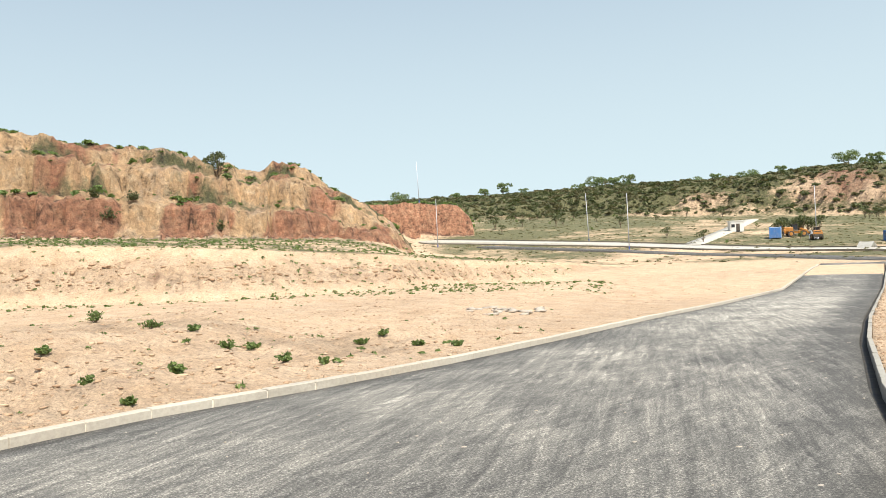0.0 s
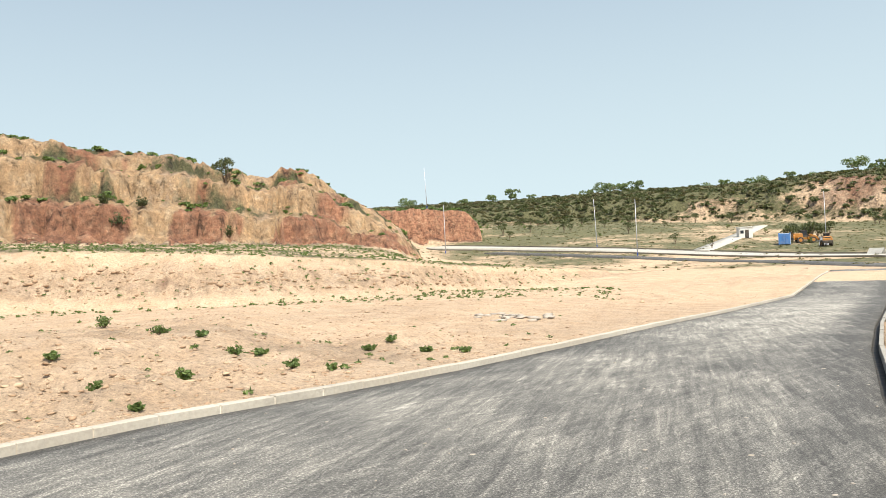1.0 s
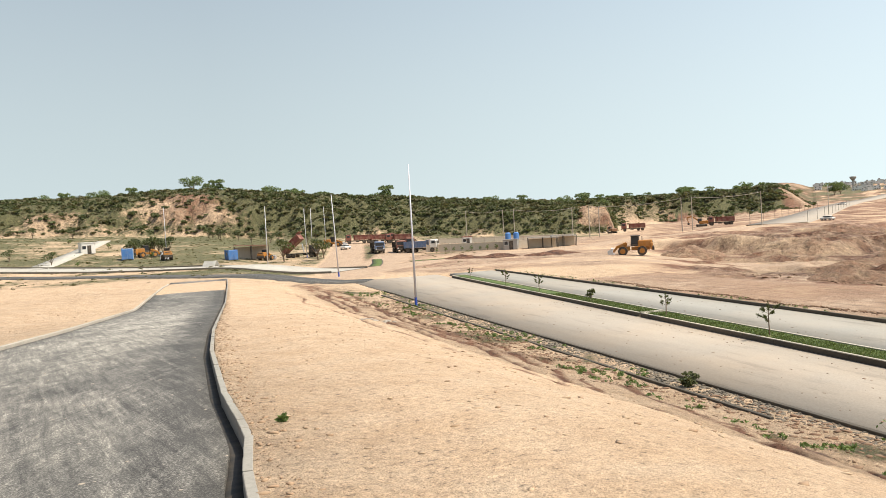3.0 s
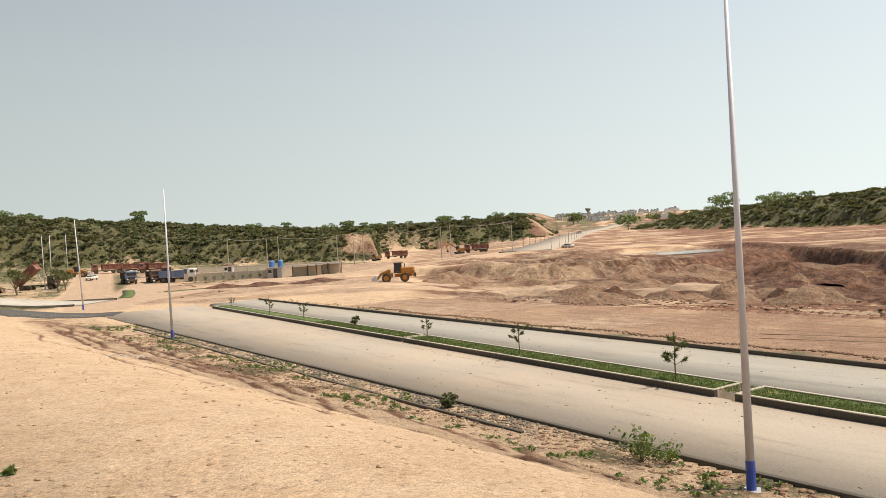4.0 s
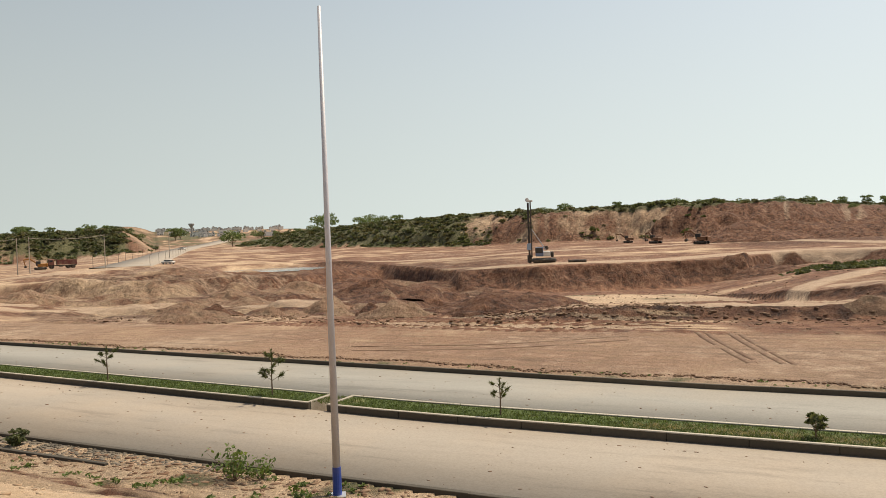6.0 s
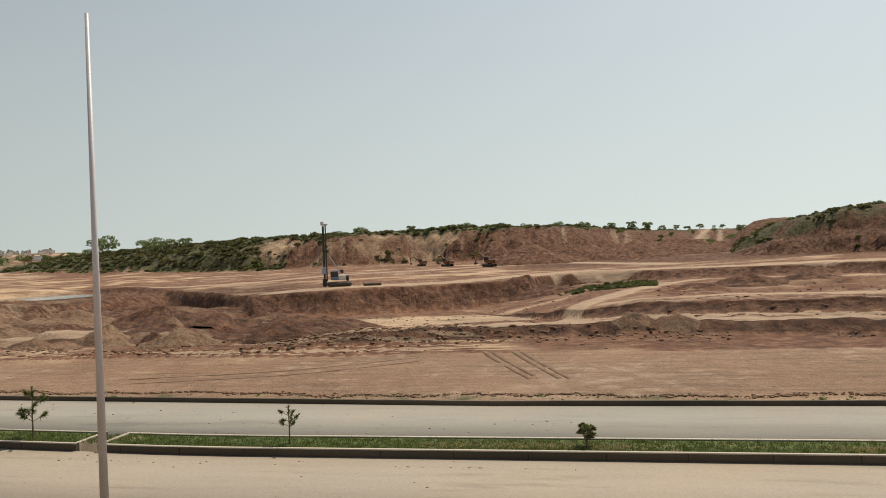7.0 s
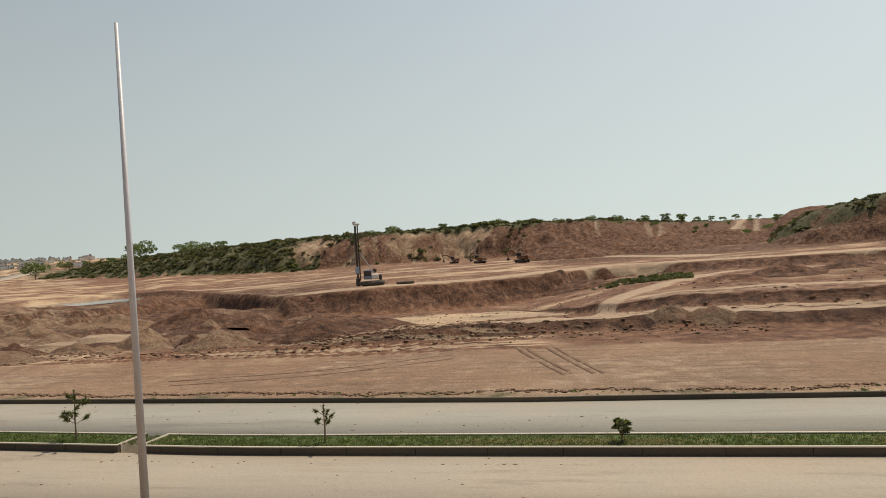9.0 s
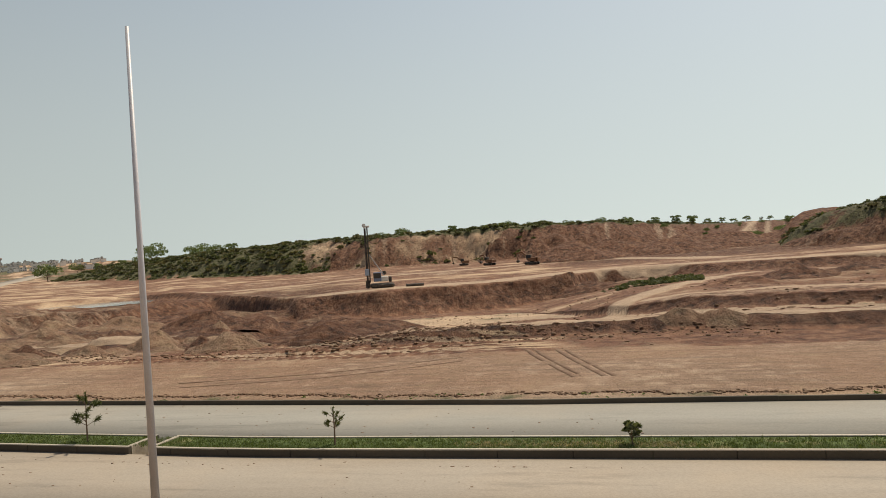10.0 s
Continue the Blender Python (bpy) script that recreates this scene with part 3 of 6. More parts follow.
    dust = np.maximum(dust, 0.6 * yard * np.clip(0.8 + 0.6 * n5, 0, 1))
    clay = np.where(yard > 0, np.clip(np.maximum(clay, yard * (0.58 + 0.55 * n5 + 0.3 * n20)), 0, 1), clay)
    worn = np.zeros_like(R)
    for marks, width in WAYS:
        worn = np.maximum(worn, along(x, y, marks, width))
    worn = worn * (zone != 1)
    dust, grass, clay = np.maximum(dust, 0.72 * worn), grass * (1 - worn), clay * (1 - 0.45 * worn)
    px, py = polar(78.6, 214)
    pond = smooth(1.15, 0.75, np.hypot(((x - px) * 0.2 + (y - py) * 0.98) / 15, ((x - px) * 0.98 - (y - py) * 0.2) / 17))
    z = z + (POND - 0.5 - z) * pond
    rut = np.zeros_like(R)
    for k, v0 in enumerate((8.6, 10.4, 11.5, 13.0, 14.3)):
        rut = rut + np.exp(-(((v - v0 - 0.9 * grain(u + 31 * k, v * 0, 9, 3)) / 0.22) ** 2)) * smooth(-8, 2, u) * smooth(90, 70, u)
    z = z - 0.22 * rut * smooth(-0.2, 0.3, n5 + 0.25)
    clay = np.where(R < 110, np.clip(clay + 0.55 * rut, 0, 1), clay)
    nearby = smooth(-9.6, -11, v) * smooth(-30, -18, v) * (R < 45)
    clay = np.where((v < -9.4) & (R < 50), np.clip(nearby * smooth(34, 20, R) * (0.12 + 0.4 * n5 + 0.45 * n1), 0, 0.6), clay)
    if detail:
        rough = 0.035 + 0.10 * smooth(0.3, 0.9, clay) * (zone == 0) + 0.05 * (v < -9) + 0.12 * smooth(7, 10, v) * smooth(18, 15, v)
        z = z + rough * (n1 + 0.5 * n5) * (1 - 0.7 * graded)
        z = z + (zone > 0) * 0.6 * n1 - (zone == 1) * 1.1 * np.abs(grain(x + 9, y, 5, 3)) * (s < 1.05)
        z = z + nearby * (0.6 * np.maximum(grain(x + 5, y, 3.5, 5, 0.6), 0) + 0.16 * grain(x, y, 0.5, 3)) * smooth(40, 18, R) + 0.5 * smooth(-13, -17, v) * smooth(-30, -22, v) * smooth(-10, -18, np.degrees(np.arctan2(x, y))) * (R < 40)
    z = z + 0.10 * smooth(1.6, 0.2, v - right_kerb(u)) * (v > right_kerb(u)) * (u < 100) * (u > 0)
    # roads are laid in shallow beds
    bed1 = (v > left_kerb(u) - 0.05) & (v < right_kerb(u) + 0.05) & (u > -40) & (u < 103)
    bed2 = (v > near_edge(u) - 0.1) & (v < far_edge(u) + 0.1) & (u > -150) & (u < ROAD_END)
    z = np.where(bed1, zs - 0.3, z)
    z = np.where(bed2, PLAIN - 0.3, z)
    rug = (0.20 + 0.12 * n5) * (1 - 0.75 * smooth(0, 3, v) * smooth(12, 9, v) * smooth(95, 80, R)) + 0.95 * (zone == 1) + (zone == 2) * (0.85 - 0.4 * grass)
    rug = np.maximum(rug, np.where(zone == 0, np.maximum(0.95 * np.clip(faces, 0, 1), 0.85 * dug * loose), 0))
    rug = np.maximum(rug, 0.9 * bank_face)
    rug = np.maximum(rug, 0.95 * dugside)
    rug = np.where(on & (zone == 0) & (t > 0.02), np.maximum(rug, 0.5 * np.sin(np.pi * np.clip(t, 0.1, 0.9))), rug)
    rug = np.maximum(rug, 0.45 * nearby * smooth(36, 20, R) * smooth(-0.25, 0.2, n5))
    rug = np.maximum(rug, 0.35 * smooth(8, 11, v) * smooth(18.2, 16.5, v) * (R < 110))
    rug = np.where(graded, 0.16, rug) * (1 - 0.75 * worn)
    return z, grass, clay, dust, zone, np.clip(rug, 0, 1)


def ground_at(x, y):
    return float(land(np.array([x]), np.array([y]))[0][0])


def mesh_from(name, verts, faces, material, attr=None, smooth_shade=False):
    """verts (n,3), faces (m,4) or (m,3) arrays."""
    me = bpy.data.meshes.new(name)
    verts, faces = np.asarray(verts, np.float32), np.asarray(faces, np.int32)
    k = faces.shape[1]
    me.vertices.add(len(verts))
    me.vertices.foreach_set("co", verts.ravel())
    me.loops.add(faces.size)
    me.loops.foreach_set("vertex_index", faces.ravel())
    me.polygons.add(len(faces))
    me.polygons.foreach_set("loop_start", np.arange(0, faces.size, k, dtype=np.int32))
    me.polygons.foreach_set("loop_total", np.full(len(faces), k, np.int32))
    if smooth_shade:
        me.polygons.foreach_set("use_smooth", np.ones(len(faces), bool))
    me.update(calc_edges=True)
    me.materials.append(material)
    if attr is not None:
        a = me.attributes.new("soil", "FLOAT_COLOR", "POINT")
        a.data.foreach_set("color", np.asarray(attr, np.float32).ravel())
    return me


def build_land():
    bearings = np.concatenate([np.arange(-40, 150, 0.2), np.arange(150, 320, 2.5)])
    radii = np.concatenate([[0.02, 0.4], np.geomspace(1.0, 50, 270), np.arange(50.4, 86, 0.4), np.arange(86, 132, 0.5),
                            np.arange(132, 172, 0.65), np.arange(172, 250, 1.4), np.arange(250, 400, 1.6), np.geomspace(402, 4500, 70)])
    bb, rr = np.meshgrid(np.radians(bearings), radii, indexing="ij")
    x, y = rr * np.sin(bb), rr * np.cos(bb)
    z, grass, clay, dust, zone, rug = land(x, y)
    nb, nr = x.shape
    verts = np.stack([x, y, z], -1).reshape(-1, 3)
    soil = np.stack([grass, clay, dust, rug], -1).reshape(-1, 4)
    i, j = np.meshgrid(np.arange(nb), np.arange(nr - 1), indexing="ij")
    a, b = i * nr + j, ((i + 1) % nb) * nr + j
    faces = np.stack([a, a + 1, b + 1, b], -1).reshape(-1, 4)
    part_of = zone[i, j].reshape(-1)
    names = (("ground", "dry sandy graded ground with clay tracks and thin weeds"),
             ("red_hill", "eroded red and tan clay hill with grassy ledges"),
             ("green_ridge", "scrub-covered earth ridge with bare cut faces"))
    for k, (name, label) in enumerate(names):
        f = faces[part_of == k]
        used, idx = np.unique(f, return_inverse=True)
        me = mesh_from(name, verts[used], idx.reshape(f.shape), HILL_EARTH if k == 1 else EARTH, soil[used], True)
        tagged(new(name, me), label, "ground", kind="structure")


build_land()


# ---- building helpers ----
def ribbon(name, pts, material, label, category, thick=0.25, kind="structure"):
    """A slab along rows of (left, right) places, with sides."""
    verts, faces = [], []
    for (l, r) in pts:
        verts += [l, r, (l[0], l[1], l[2] - thick), (r[0], r[1], r[2] - thick)]
    for i in range(len(pts) - 1):
        a, b = i * 4, i * 4 + 4
        faces += [(a, a + 1, b + 1, b), (a, b, b + 2, a + 2), (a + 1, a + 3, b + 3, b + 1)]
    me = mesh_from(name, verts, faces, material)
    return tagged(new(name, me), label, category, kind=kind)


def span_uv(u0, u1, step):
    return np.arange(u0, u1 + 1e-6, step)


def uvz(u, v, z):
    x, y = xy_of(u, v)
    return (float(x), float(y), float(z))


# ---- roads ----
def asphalt_road():
    us, ws = span_uv(-40, 104, 0.8), np.linspace(0, 1, 17)
    uu, ww = np.meshgrid(us, ws, indexing="ij")
    vv = left_kerb(uu) + (right_kerb(uu) - 0.2 - left_kerb(uu)) * ww
    aside = right_kerb(uu) - vv
    dust = 0.5 - 0.55 * smooth(1.9, 0.2, aside) - 0.3 * smooth(1.4, 0.2, vv - left_kerb(uu)) + 0.35 * smooth(18, 34, uu) * smooth(75, 50, uu) * smooth(0.8, 2.5, aside) + 0.15 * grain(uu * 0.25, vv, 1.5, 3)
    x, y = xy_of(uu, vv)
    soil = np.stack([np.clip(dust, 0, 1)] * 3 + [np.ones_like(dust)], -1).reshape(-1, 4)
    n, m = uu.shape
    i, j = np.meshgrid(np.arange(n - 1), np.arange(m - 1), indexing="ij")
    a = (i * m + j).ravel()
    me = mesh_from("asphalt_road", np.stack([x, y, road_fall(uu)], -1).reshape(-1, 3), np.stack([a, a + 1, a + m + 1, a + m], -1), ASPHALT, soil, True)
    road = tagged(new("asphalt_road", me), "new dark asphalt road dusted with pale sand", "road", kind="structure")
    rim = road.modifiers.new("slab", "SOLIDIFY")
    rim.thickness, rim.offset = 0.25, 1.0 if me.polygons[0].normal.z < 0 else -1.0


def boulevard():
    for a, b, mat in ((near_edge, median_front, CONCRETE_SANDY), (median_back, far_edge, CONCRETE)):
        pts = [(uvz(u, a(u), PLAIN), uvz(u, b(u), PLAIN)) for u in span_uv(-150, ROAD_END, 2.5)]
        ribbon("concrete_road", pts, mat, "pale concrete boulevard carriageway with drifted sand", "road")


asphalt_road()
boulevard()
# black strip in the gutter: tar, with the kerb's shadow put into its colour
TAR_SHADOW = paint("tar_and_shadow", (0.018, 0.017, 0.016), 0.7, 0, 0.15, 4)
ribbon("gutter", [(uvz(u, right_kerb(u) - 0.3, road_fall(u) - 0.12), uvz(u, right_kerb(u) + 0.0, road_fall(u) - 0.12)) for u in span_uv(0, 94, 0.8)], TAR_SHADOW, "black gutter between asphalt and kerb, tar and painted kerb shadow", "gutter")


def sand_drift(u0, u1, n=60, m=26):
    """A thin uneven sheet of sand blown over the asphalt; it dips below the surface where the asphalt shows."""
    uu, ww = np.meshgrid(np.linspace(u0, u1, n), np.linspace(0, 1, m), indexing="ij")
    vv = left_kerb(uu) + 0.05 + (right_kerb(uu) - left_kerb(uu) - 0.2) * ww
    cover = smooth(u0, u0 + 5, uu) * smooth(u1, u1 - 3, uu) * (0.75 + 0.5 * (1 - ww)) - 0.42 + 0.35 * grain(uu * 0.35, vv, 1.2, 4)
    x, y = xy_of(uu, vv)
    z = road_fall(uu) + np.clip(cover, -0.5, 0.5) * 0.09
    i, j = np.meshgrid(np.arange(n - 1), np.arange(m - 1), indexing="ij")
    a = (i * m + j).ravel()
    soil = np.tile((0.0, 0.15, 0.0, 0.1), (n * m, 1))
    me = mesh_from("sand_drift", np.stack([x, y, z], -1).reshape(-1, 3), np.stack([a, a + 1, a + m + 1, a + m], -1), EARTH, soil, True)
    tagged(new("sand_drift", me), "thin drift of tan sand over the asphalt", "sand", kind="structure")


sand_drift(80, 101)


def draped(name, path, width, material, label, lift=0.06, step=3.0, aside=0.0):
    """A flat way laid over the land along bearing and distance marks."""
    P = [Vector((*polar(b, r), 0)) for b, r in path]
    pts = []
    for p, q in zip(P[:-1], P[1:]):
        n = max(2, int((q - p).length / step))
        pts += [p.lerp(q, k / n) for k in range(n)]
    pts.append(P[-1])
    for _ in range(12):
        pts = [pts[0]] + [(pts[i - 1] + pts[i] * 2 + pts[i + 1]) / 4 for i in range(1, len(pts) - 1)] + [pts[-1]]
    rows = []
    for i, p in enumerate(pts):
        d = (pts[min(i + 1, len(pts) - 1)] - pts[max(i - 1, 0)]).normalized()
        s = Vector((-d.y, d.x, 0)) * width / 2
        p = p + Vector((-d.y, d.x, 0)) * aside
        zc = max(float(land(np.array([q.x]), np.array([q.y]), False)[0][0]) for q in (p + s, p, p - s)) + lift
        rows.append(((*(p + s).xy, zc), (*(p - s).xy, zc)))
    return ribbon(name, rows, material, label, "road", 0.6)


draped("side_road", [(41, 100), (34, 103), (29.6, 108), (25.5, 122), (22.5, 136), (16, 158), (9, 176), (3, 190)], 6, ASPHALT, "dark asphalt side road beyond the sandy plot")
PLAIN_ROAD = [(38.2, 130), (36, 134), (31, 141), (24, 158), (17, 176), (10, 190), (2, 205), (-1.2, 209)]
draped("plain_road", PLAIN_ROAD, 11, ROAD_WHITE, "pale concrete road across the grassy plain")
for side in (-5.6, 5.6):
    draped("road_kerb", PLAIN_ROAD, 0.3, KERB_SHADED, "dark concrete kerb of the plain road", 0.3, 3.0, side)
for marks, w in (([(40.0, 138), (40.3, 150), (40.2, 168)], 2.2), ([(42.6, 150), (44.5, 152), (46.5, 153)], 2.6)):
    draped("traffic_island", marks, w, KERB_SHADED, "dark kerb of a grassy traffic island", 0.05, 2.0)
    draped("island_turf", marks, w - 0.5, TURF, "green turf of a traffic island", 0.07, 2.0)
draped("plain_lane", [(17.5, 178), (18.8, 200), (20.5, 235), (21.6, 270)], 4.5, ROAD_WHITE, "narrow pale lane between young trees")

TRACK = paint("track_earth", (0.15, 0.078, 0.045), 0.95, 0, 0.4, 2.0)
for marks in TYRES:
    draped("tyre_track", marks, 0.32, TRACK, "dark wheel track pressed into graded clay", 0.012, 1.0)

# ---- poles ----
STEEL = paint("galvanised_steel", (0.55, 0.56, 0.58), 0.45, 0.6, 0.15)
POLE_PAINT = paint("pale_pole_paint", (0.60, 0.60, 0.64), 0.5, 0.1, 0.12)
BLUE = paint("blue_paint", (0.02, 0.07, 0.36), 0.45, 0, 0.2)


def tube(bm, p, q, r0, r1, n=10, caps=True):
    p, q = Vector(p), Vector(q)
    d = (q - p)
    m = Matrix.Translation((p + q) / 2) @ d.to_track_quat("Z", "Y").to_matrix().to_4x4()
    bmesh.ops.create_cone(bm, cap_ends=caps, segments=n, radius1=r0, radius2=r1, depth=d.length, matrix=m)


def box(bm, cx, cy, cz, sx, sy, sz, rot=None, bevel=0.0):
    m = Matrix.Translation((cx, cy, cz)) @ (rot if rot is not None else Matrix.Identity(4)) @ Matrix.Diagonal((sx, sy, sz, 1))
    g = bmesh.ops.create_cube(bm, size=1, matrix=m)
    if bevel:
        es = list({e for v in g["verts"] for e in v.link_edges})
        bmesh.ops.bevel(bm, geom=es, offset=bevel, segments=1, affect="EDGES", profile=0.5)


def part(name, bm, material, parent=None, label=""):
    me = bpy.data.meshes.new(name)
    bm.normal_update()
    bm.to_mesh(me)
    bm.free()
    me.materials.append(material)
    ob = new(name, me)
    if parent is not None:
        ob.parent = parent
    if label:
        tagged(ob, label)
    return ob


def empty(name, label, category, group=""):
    return tagged(new(name), label, category, group)


def lamp_pole(tall=12.0):
    th = empty("street_pole", "slender galvanised street pole with blue painted foot", "pole", "street poles of the site")
    bm = bmesh.new(); tube(bm, (0, 0, 0.45), (0, 0, tall), 0.105, 0.045, 14)
    for f in bm.faces: f.smooth = len(f.verts) == 4
    part("shaft", bm, POLE_PAINT, th)
    bm = bmesh.new(); tube(bm, (0, 0, 0.0), (0, 0, 0.75), 0.118, 0.114, 14)
    part("foot_band", bm, BLUE, th, "blue painted band")
    bm = bmesh.new(); box(bm, 0, 0, 0.02, 0.42, 0.42, 0.04, bevel=0.008)
    part("base_plate", bm, STEEL, th)
    return th


POLES = [(82.8, 20.3, -0.1, 12.5), (42.9, 65.0, -0.2, 11.8), (37.4, 113.5, 1.9, 0), (32.4, 153.4, -0.4, 0), (-1.6, 226.9, 1.4, 0), (-0.4, 192.2, -0.3, 0),
         (10.6, 195.9, 1.5, 0), (13.4, 169.9, 0.0, 0), (25.6, 203.8, 0.1, 0), (35.2, 192, 0.5, 0), (35.6, 196, -0.6, 0), (36.6, 232, 0.4, 0)]
pole_kind = None
for b, r, lean, tall in POLES:
    x, y = polar(b, r)
    m = Matrix.Translation((x, y, ground_at(x, y) - 0.02)) @ Matrix.Rotation(radians(-b), 4, "Z") @ Matrix.Rotation(radians(-lean), 4, "Y")
    if tall:
        lamp_pole(tall).matrix_basis = m
    elif pole_kind is None:
        pole_kind = lamp_pole()
        pole_kind.matrix_basis = m
    else:
        copy_thing(pole_kind, m)


# ---- foliage ----
def leaf_cards(seed, count, spread, leaf, centres=None, aspect=0.5, up=0.2):
    """Quads of leaves about the given centres (x, y, z, radius); arrays of corners and faces."""
    rs = np.random.RandomState(seed)
    centres = centres or [(0, 0, 0, 1.0)]
    c = np.array([centres[i] for i in rs.randint(0, len(centres), count)], float)
    d = rs.normal(size=(count, 3))
    d /= np.linalg.norm(d, axis=1)[:, None]
    d[:, 2] = np.abs(d[:, 2]) * (0.6 + up) - (0.4 - up)
    pos = c[:, :3] + d * (c[:, 3:] * spread * (0.55 + 0.45 * rs.rand(count, 1)))
    a = rs.normal(size=(count, 3))
    a /= np.linalg.norm(a, axis=1)[:, None]
    b = np.cross(a, rs.normal(size=(count, 3)))
    b /= np.linalg.norm(b, axis=1)[:, None]
    size = leaf * (0.6 + 0.8 * rs.rand(count, 1))
    a, b = a * size, b * size * aspect
    verts = np.stack([pos - a, pos - a * 0.1 + b, pos + a, pos - a * 0.1 - b], 1).reshape(-1, 3)
    return verts, np.arange(count * 4).reshape(-1, 4)


def strewn(name, label, category, spots, kinds, material, kind="stuff", seed=1, lean=0.15):
    """One mesh of many turned and scaled copies: spots are rows of x, y, z, width, height."""
    rs = np.random.RandomState(seed)
    V, F, n = [], [], 0
    for i, (x, y, z, w, h) in enumerate(spots):
        kv, kf = kinds[rs.randint(len(kinds))]
        t = rs.rand() * 6.283
        c, s = math.cos(t), math.sin(t)
        p = kv * (w, w, h)
        q = np.stack([p[:, 0] * c - p[:, 1] * s + x, p[:, 0] * s + p[:, 1] * c + y, p[:, 2] + z], 1)
        V.append(q)
        F.append(kf + n)
        n += len(q)
    me = mesh_from(name, np.concatenate(V), np.concatenate(F), material)
    return tagged(new(name, me), label, category, kind=kind)


def spots_where(count, b0, b1, r0, r1, test, wmin, wmax, seed, flat=0.8, sink=0.15):
    """Random places in a sector of the land that pass a test on (zone, grass, height, x, y)."""
    rs = np.random.RandomState(seed)
    b = np.radians(rs.uniform(b0, b1, count))
    r = np.sqrt(rs.uniform(r0 * r0, r1 * r1, count))
    x, y = r * np.sin(b), r * np.cos(b)
    z, grass, clay, dust, zone, rug = land(x, y)
    keep = test(zone, grass, z, x, y, rs.rand(count))
    w = wmin + (wmax - wmin) * rs.rand(count) ** 2
    out = np.stack([x, y, z - sink * w, w, w * flat * (0.7 + 0.6 * rs.rand(count))], 1)
    return out[keep]


BUSHES = [leaf_cards(k, 46, 1.0, 0.34, [(0, 0, 0.35, 0.7), (0.4, 0.1, 0.3, 0.5), (-0.3, 0.3, 0.45, 0.5)]) for k in range(5)]
SMALL = [leaf_cards(20 + k, 16, 1.0, 0.42, [(0, 0, 0.3, 0.75)], 0.4) for k in range(5)]
not_way = lambda x, y: np.max([along(x, y, m, w + 2) for m, w in WAYS], axis=0) < 0.3
ridge = np.concatenate([
    spots_where(24000, -9, 58.5, 285, 400, lambda zo, g, z, x, y, q: (zo == 2) & (q < g * 0.85 + 0.05), 0.6, 2.2, 3),
    spots_where(5000, -9, 60, 400, 520, lambda zo, g, z, x, y, q: (zo == 2) & (q < g * 0.6), 1.2, 3.4, 4),
    spots_where(6500, 55, 72, 395, 560, lambda zo, g, z, x, y, q: (zo == 2) & (q < g), 1.2, 3.2, 5),
    spots_where(12000, 76, 111, 300, 560, lambda zo, g, z, x, y, q: (zo == 2) & (q < g * 1.1), 0.9, 2.8, 6),
    spots_where(5000, 111, 140, 205, 460, lambda zo, g, z, x, y, q: (zo == 2) & (q < g * 0.8), 0.7, 2.2, 7)])
pick = np.random.RandomState(9).rand(len(ridge))
strewn("ridge_scrub", "dense grey-green thorn scrub on the ridges", "scrub", ridge[pick < 0.62], BUSHES, LEAF, seed=2)
strewn("dry_scrub", "dry olive bushes on the ridges", "scrub", ridge[pick >= 0.62], BUSHES, LEAF_DRY, seed=3)
hillside = np.concatenate([
    spots_where(3200, -33, -2, 88, 132, lambda zo, g, z, x, y, q: (zo == 1) & (q < g * 0.75), 0.25, 0.95, 11),
    spots_where(700, -8, 3, 205, 260, lambda zo, g, z, x, y, q: (zo == 1) & (q < g), 0.5, 1.4, 12)])
strewn("hill_weeds", "green weeds and low bushes on the red hill", "weeds", hillside, BUSHES, LEAF_FRESH, seed=4)
bank_weeds = np.concatenate([
    spots_where(9500, -33, 12, 52, 100, lambda zo, g, z, x, y, q: (zo == 0) & (q < 0.34 + g * 0.7) & (z > -2.8), 0.05, 0.30, 13),
    spots_where(1500, -33, 8, 12, 56, lambda zo, g, z, x, y, q: (zo == 0) & (uv_of(x, y)[1] < left_kerb(uv_of(x, y)[0]) - 1.2) & (q < 0.5 * smooth(36, 16, np.hypot(x, y)) + 0.03), 0.04, 0.17, 14)])
strewn("bank_weeds", "small scattered weeds on the sandy bank and plot", "weeds", bank_weeds, SMALL, LEAF_FRESH, seed=5)
plain_weeds = spots_where(9000, -4, 48, 108, 330, lambda zo, g, z, x, y, q: (zo == 0) & (q < g * 0.9) & not_way(x, y), 0.25, 0.9, 15, 0.5)
strewn("plain_weeds", "low grass tufts over the plain", "grass", plain_weeds, SMALL, LEAF_DRY, seed=6)


def verge_spots(count, u0, u1, vlo, vhi, w0, w1, seed, gate=0.0):
    rs = np.random.RandomState(seed)
    u = rs.uniform(u0, u1, count)
    v = vlo(u) + (vhi(u) - vlo(u)) * rs.rand(count)
    x, y = xy_of(u, v)
    z = land(x, y)[0]
    keep = grain(x, y, 3.0, 3) > gate
    w = rs.uniform(w0, w1, count)
    return np.stack([x, y, z, w, w * rs.uniform(0.5, 1.1, count)], 1)[keep]


verge = np.concatenate([
    verge_spots(1500, -4, 80, lambda u: near_edge(u) - 4.2, lambda u: near_edge(u) - 0.4, 0.06, 0.22, 21, 0.1),
    verge_spots(900, -30, 100, lambda u: far_edge(u) + 0.4, lambda u: far_edge(u) + 2.2, 0.06, 0.16, 22, 0.0)])
strewn("verge_weeds", "green weeds along the road verges", "weeds", verge, SMALL, LEAF_FRESH, seed=7)


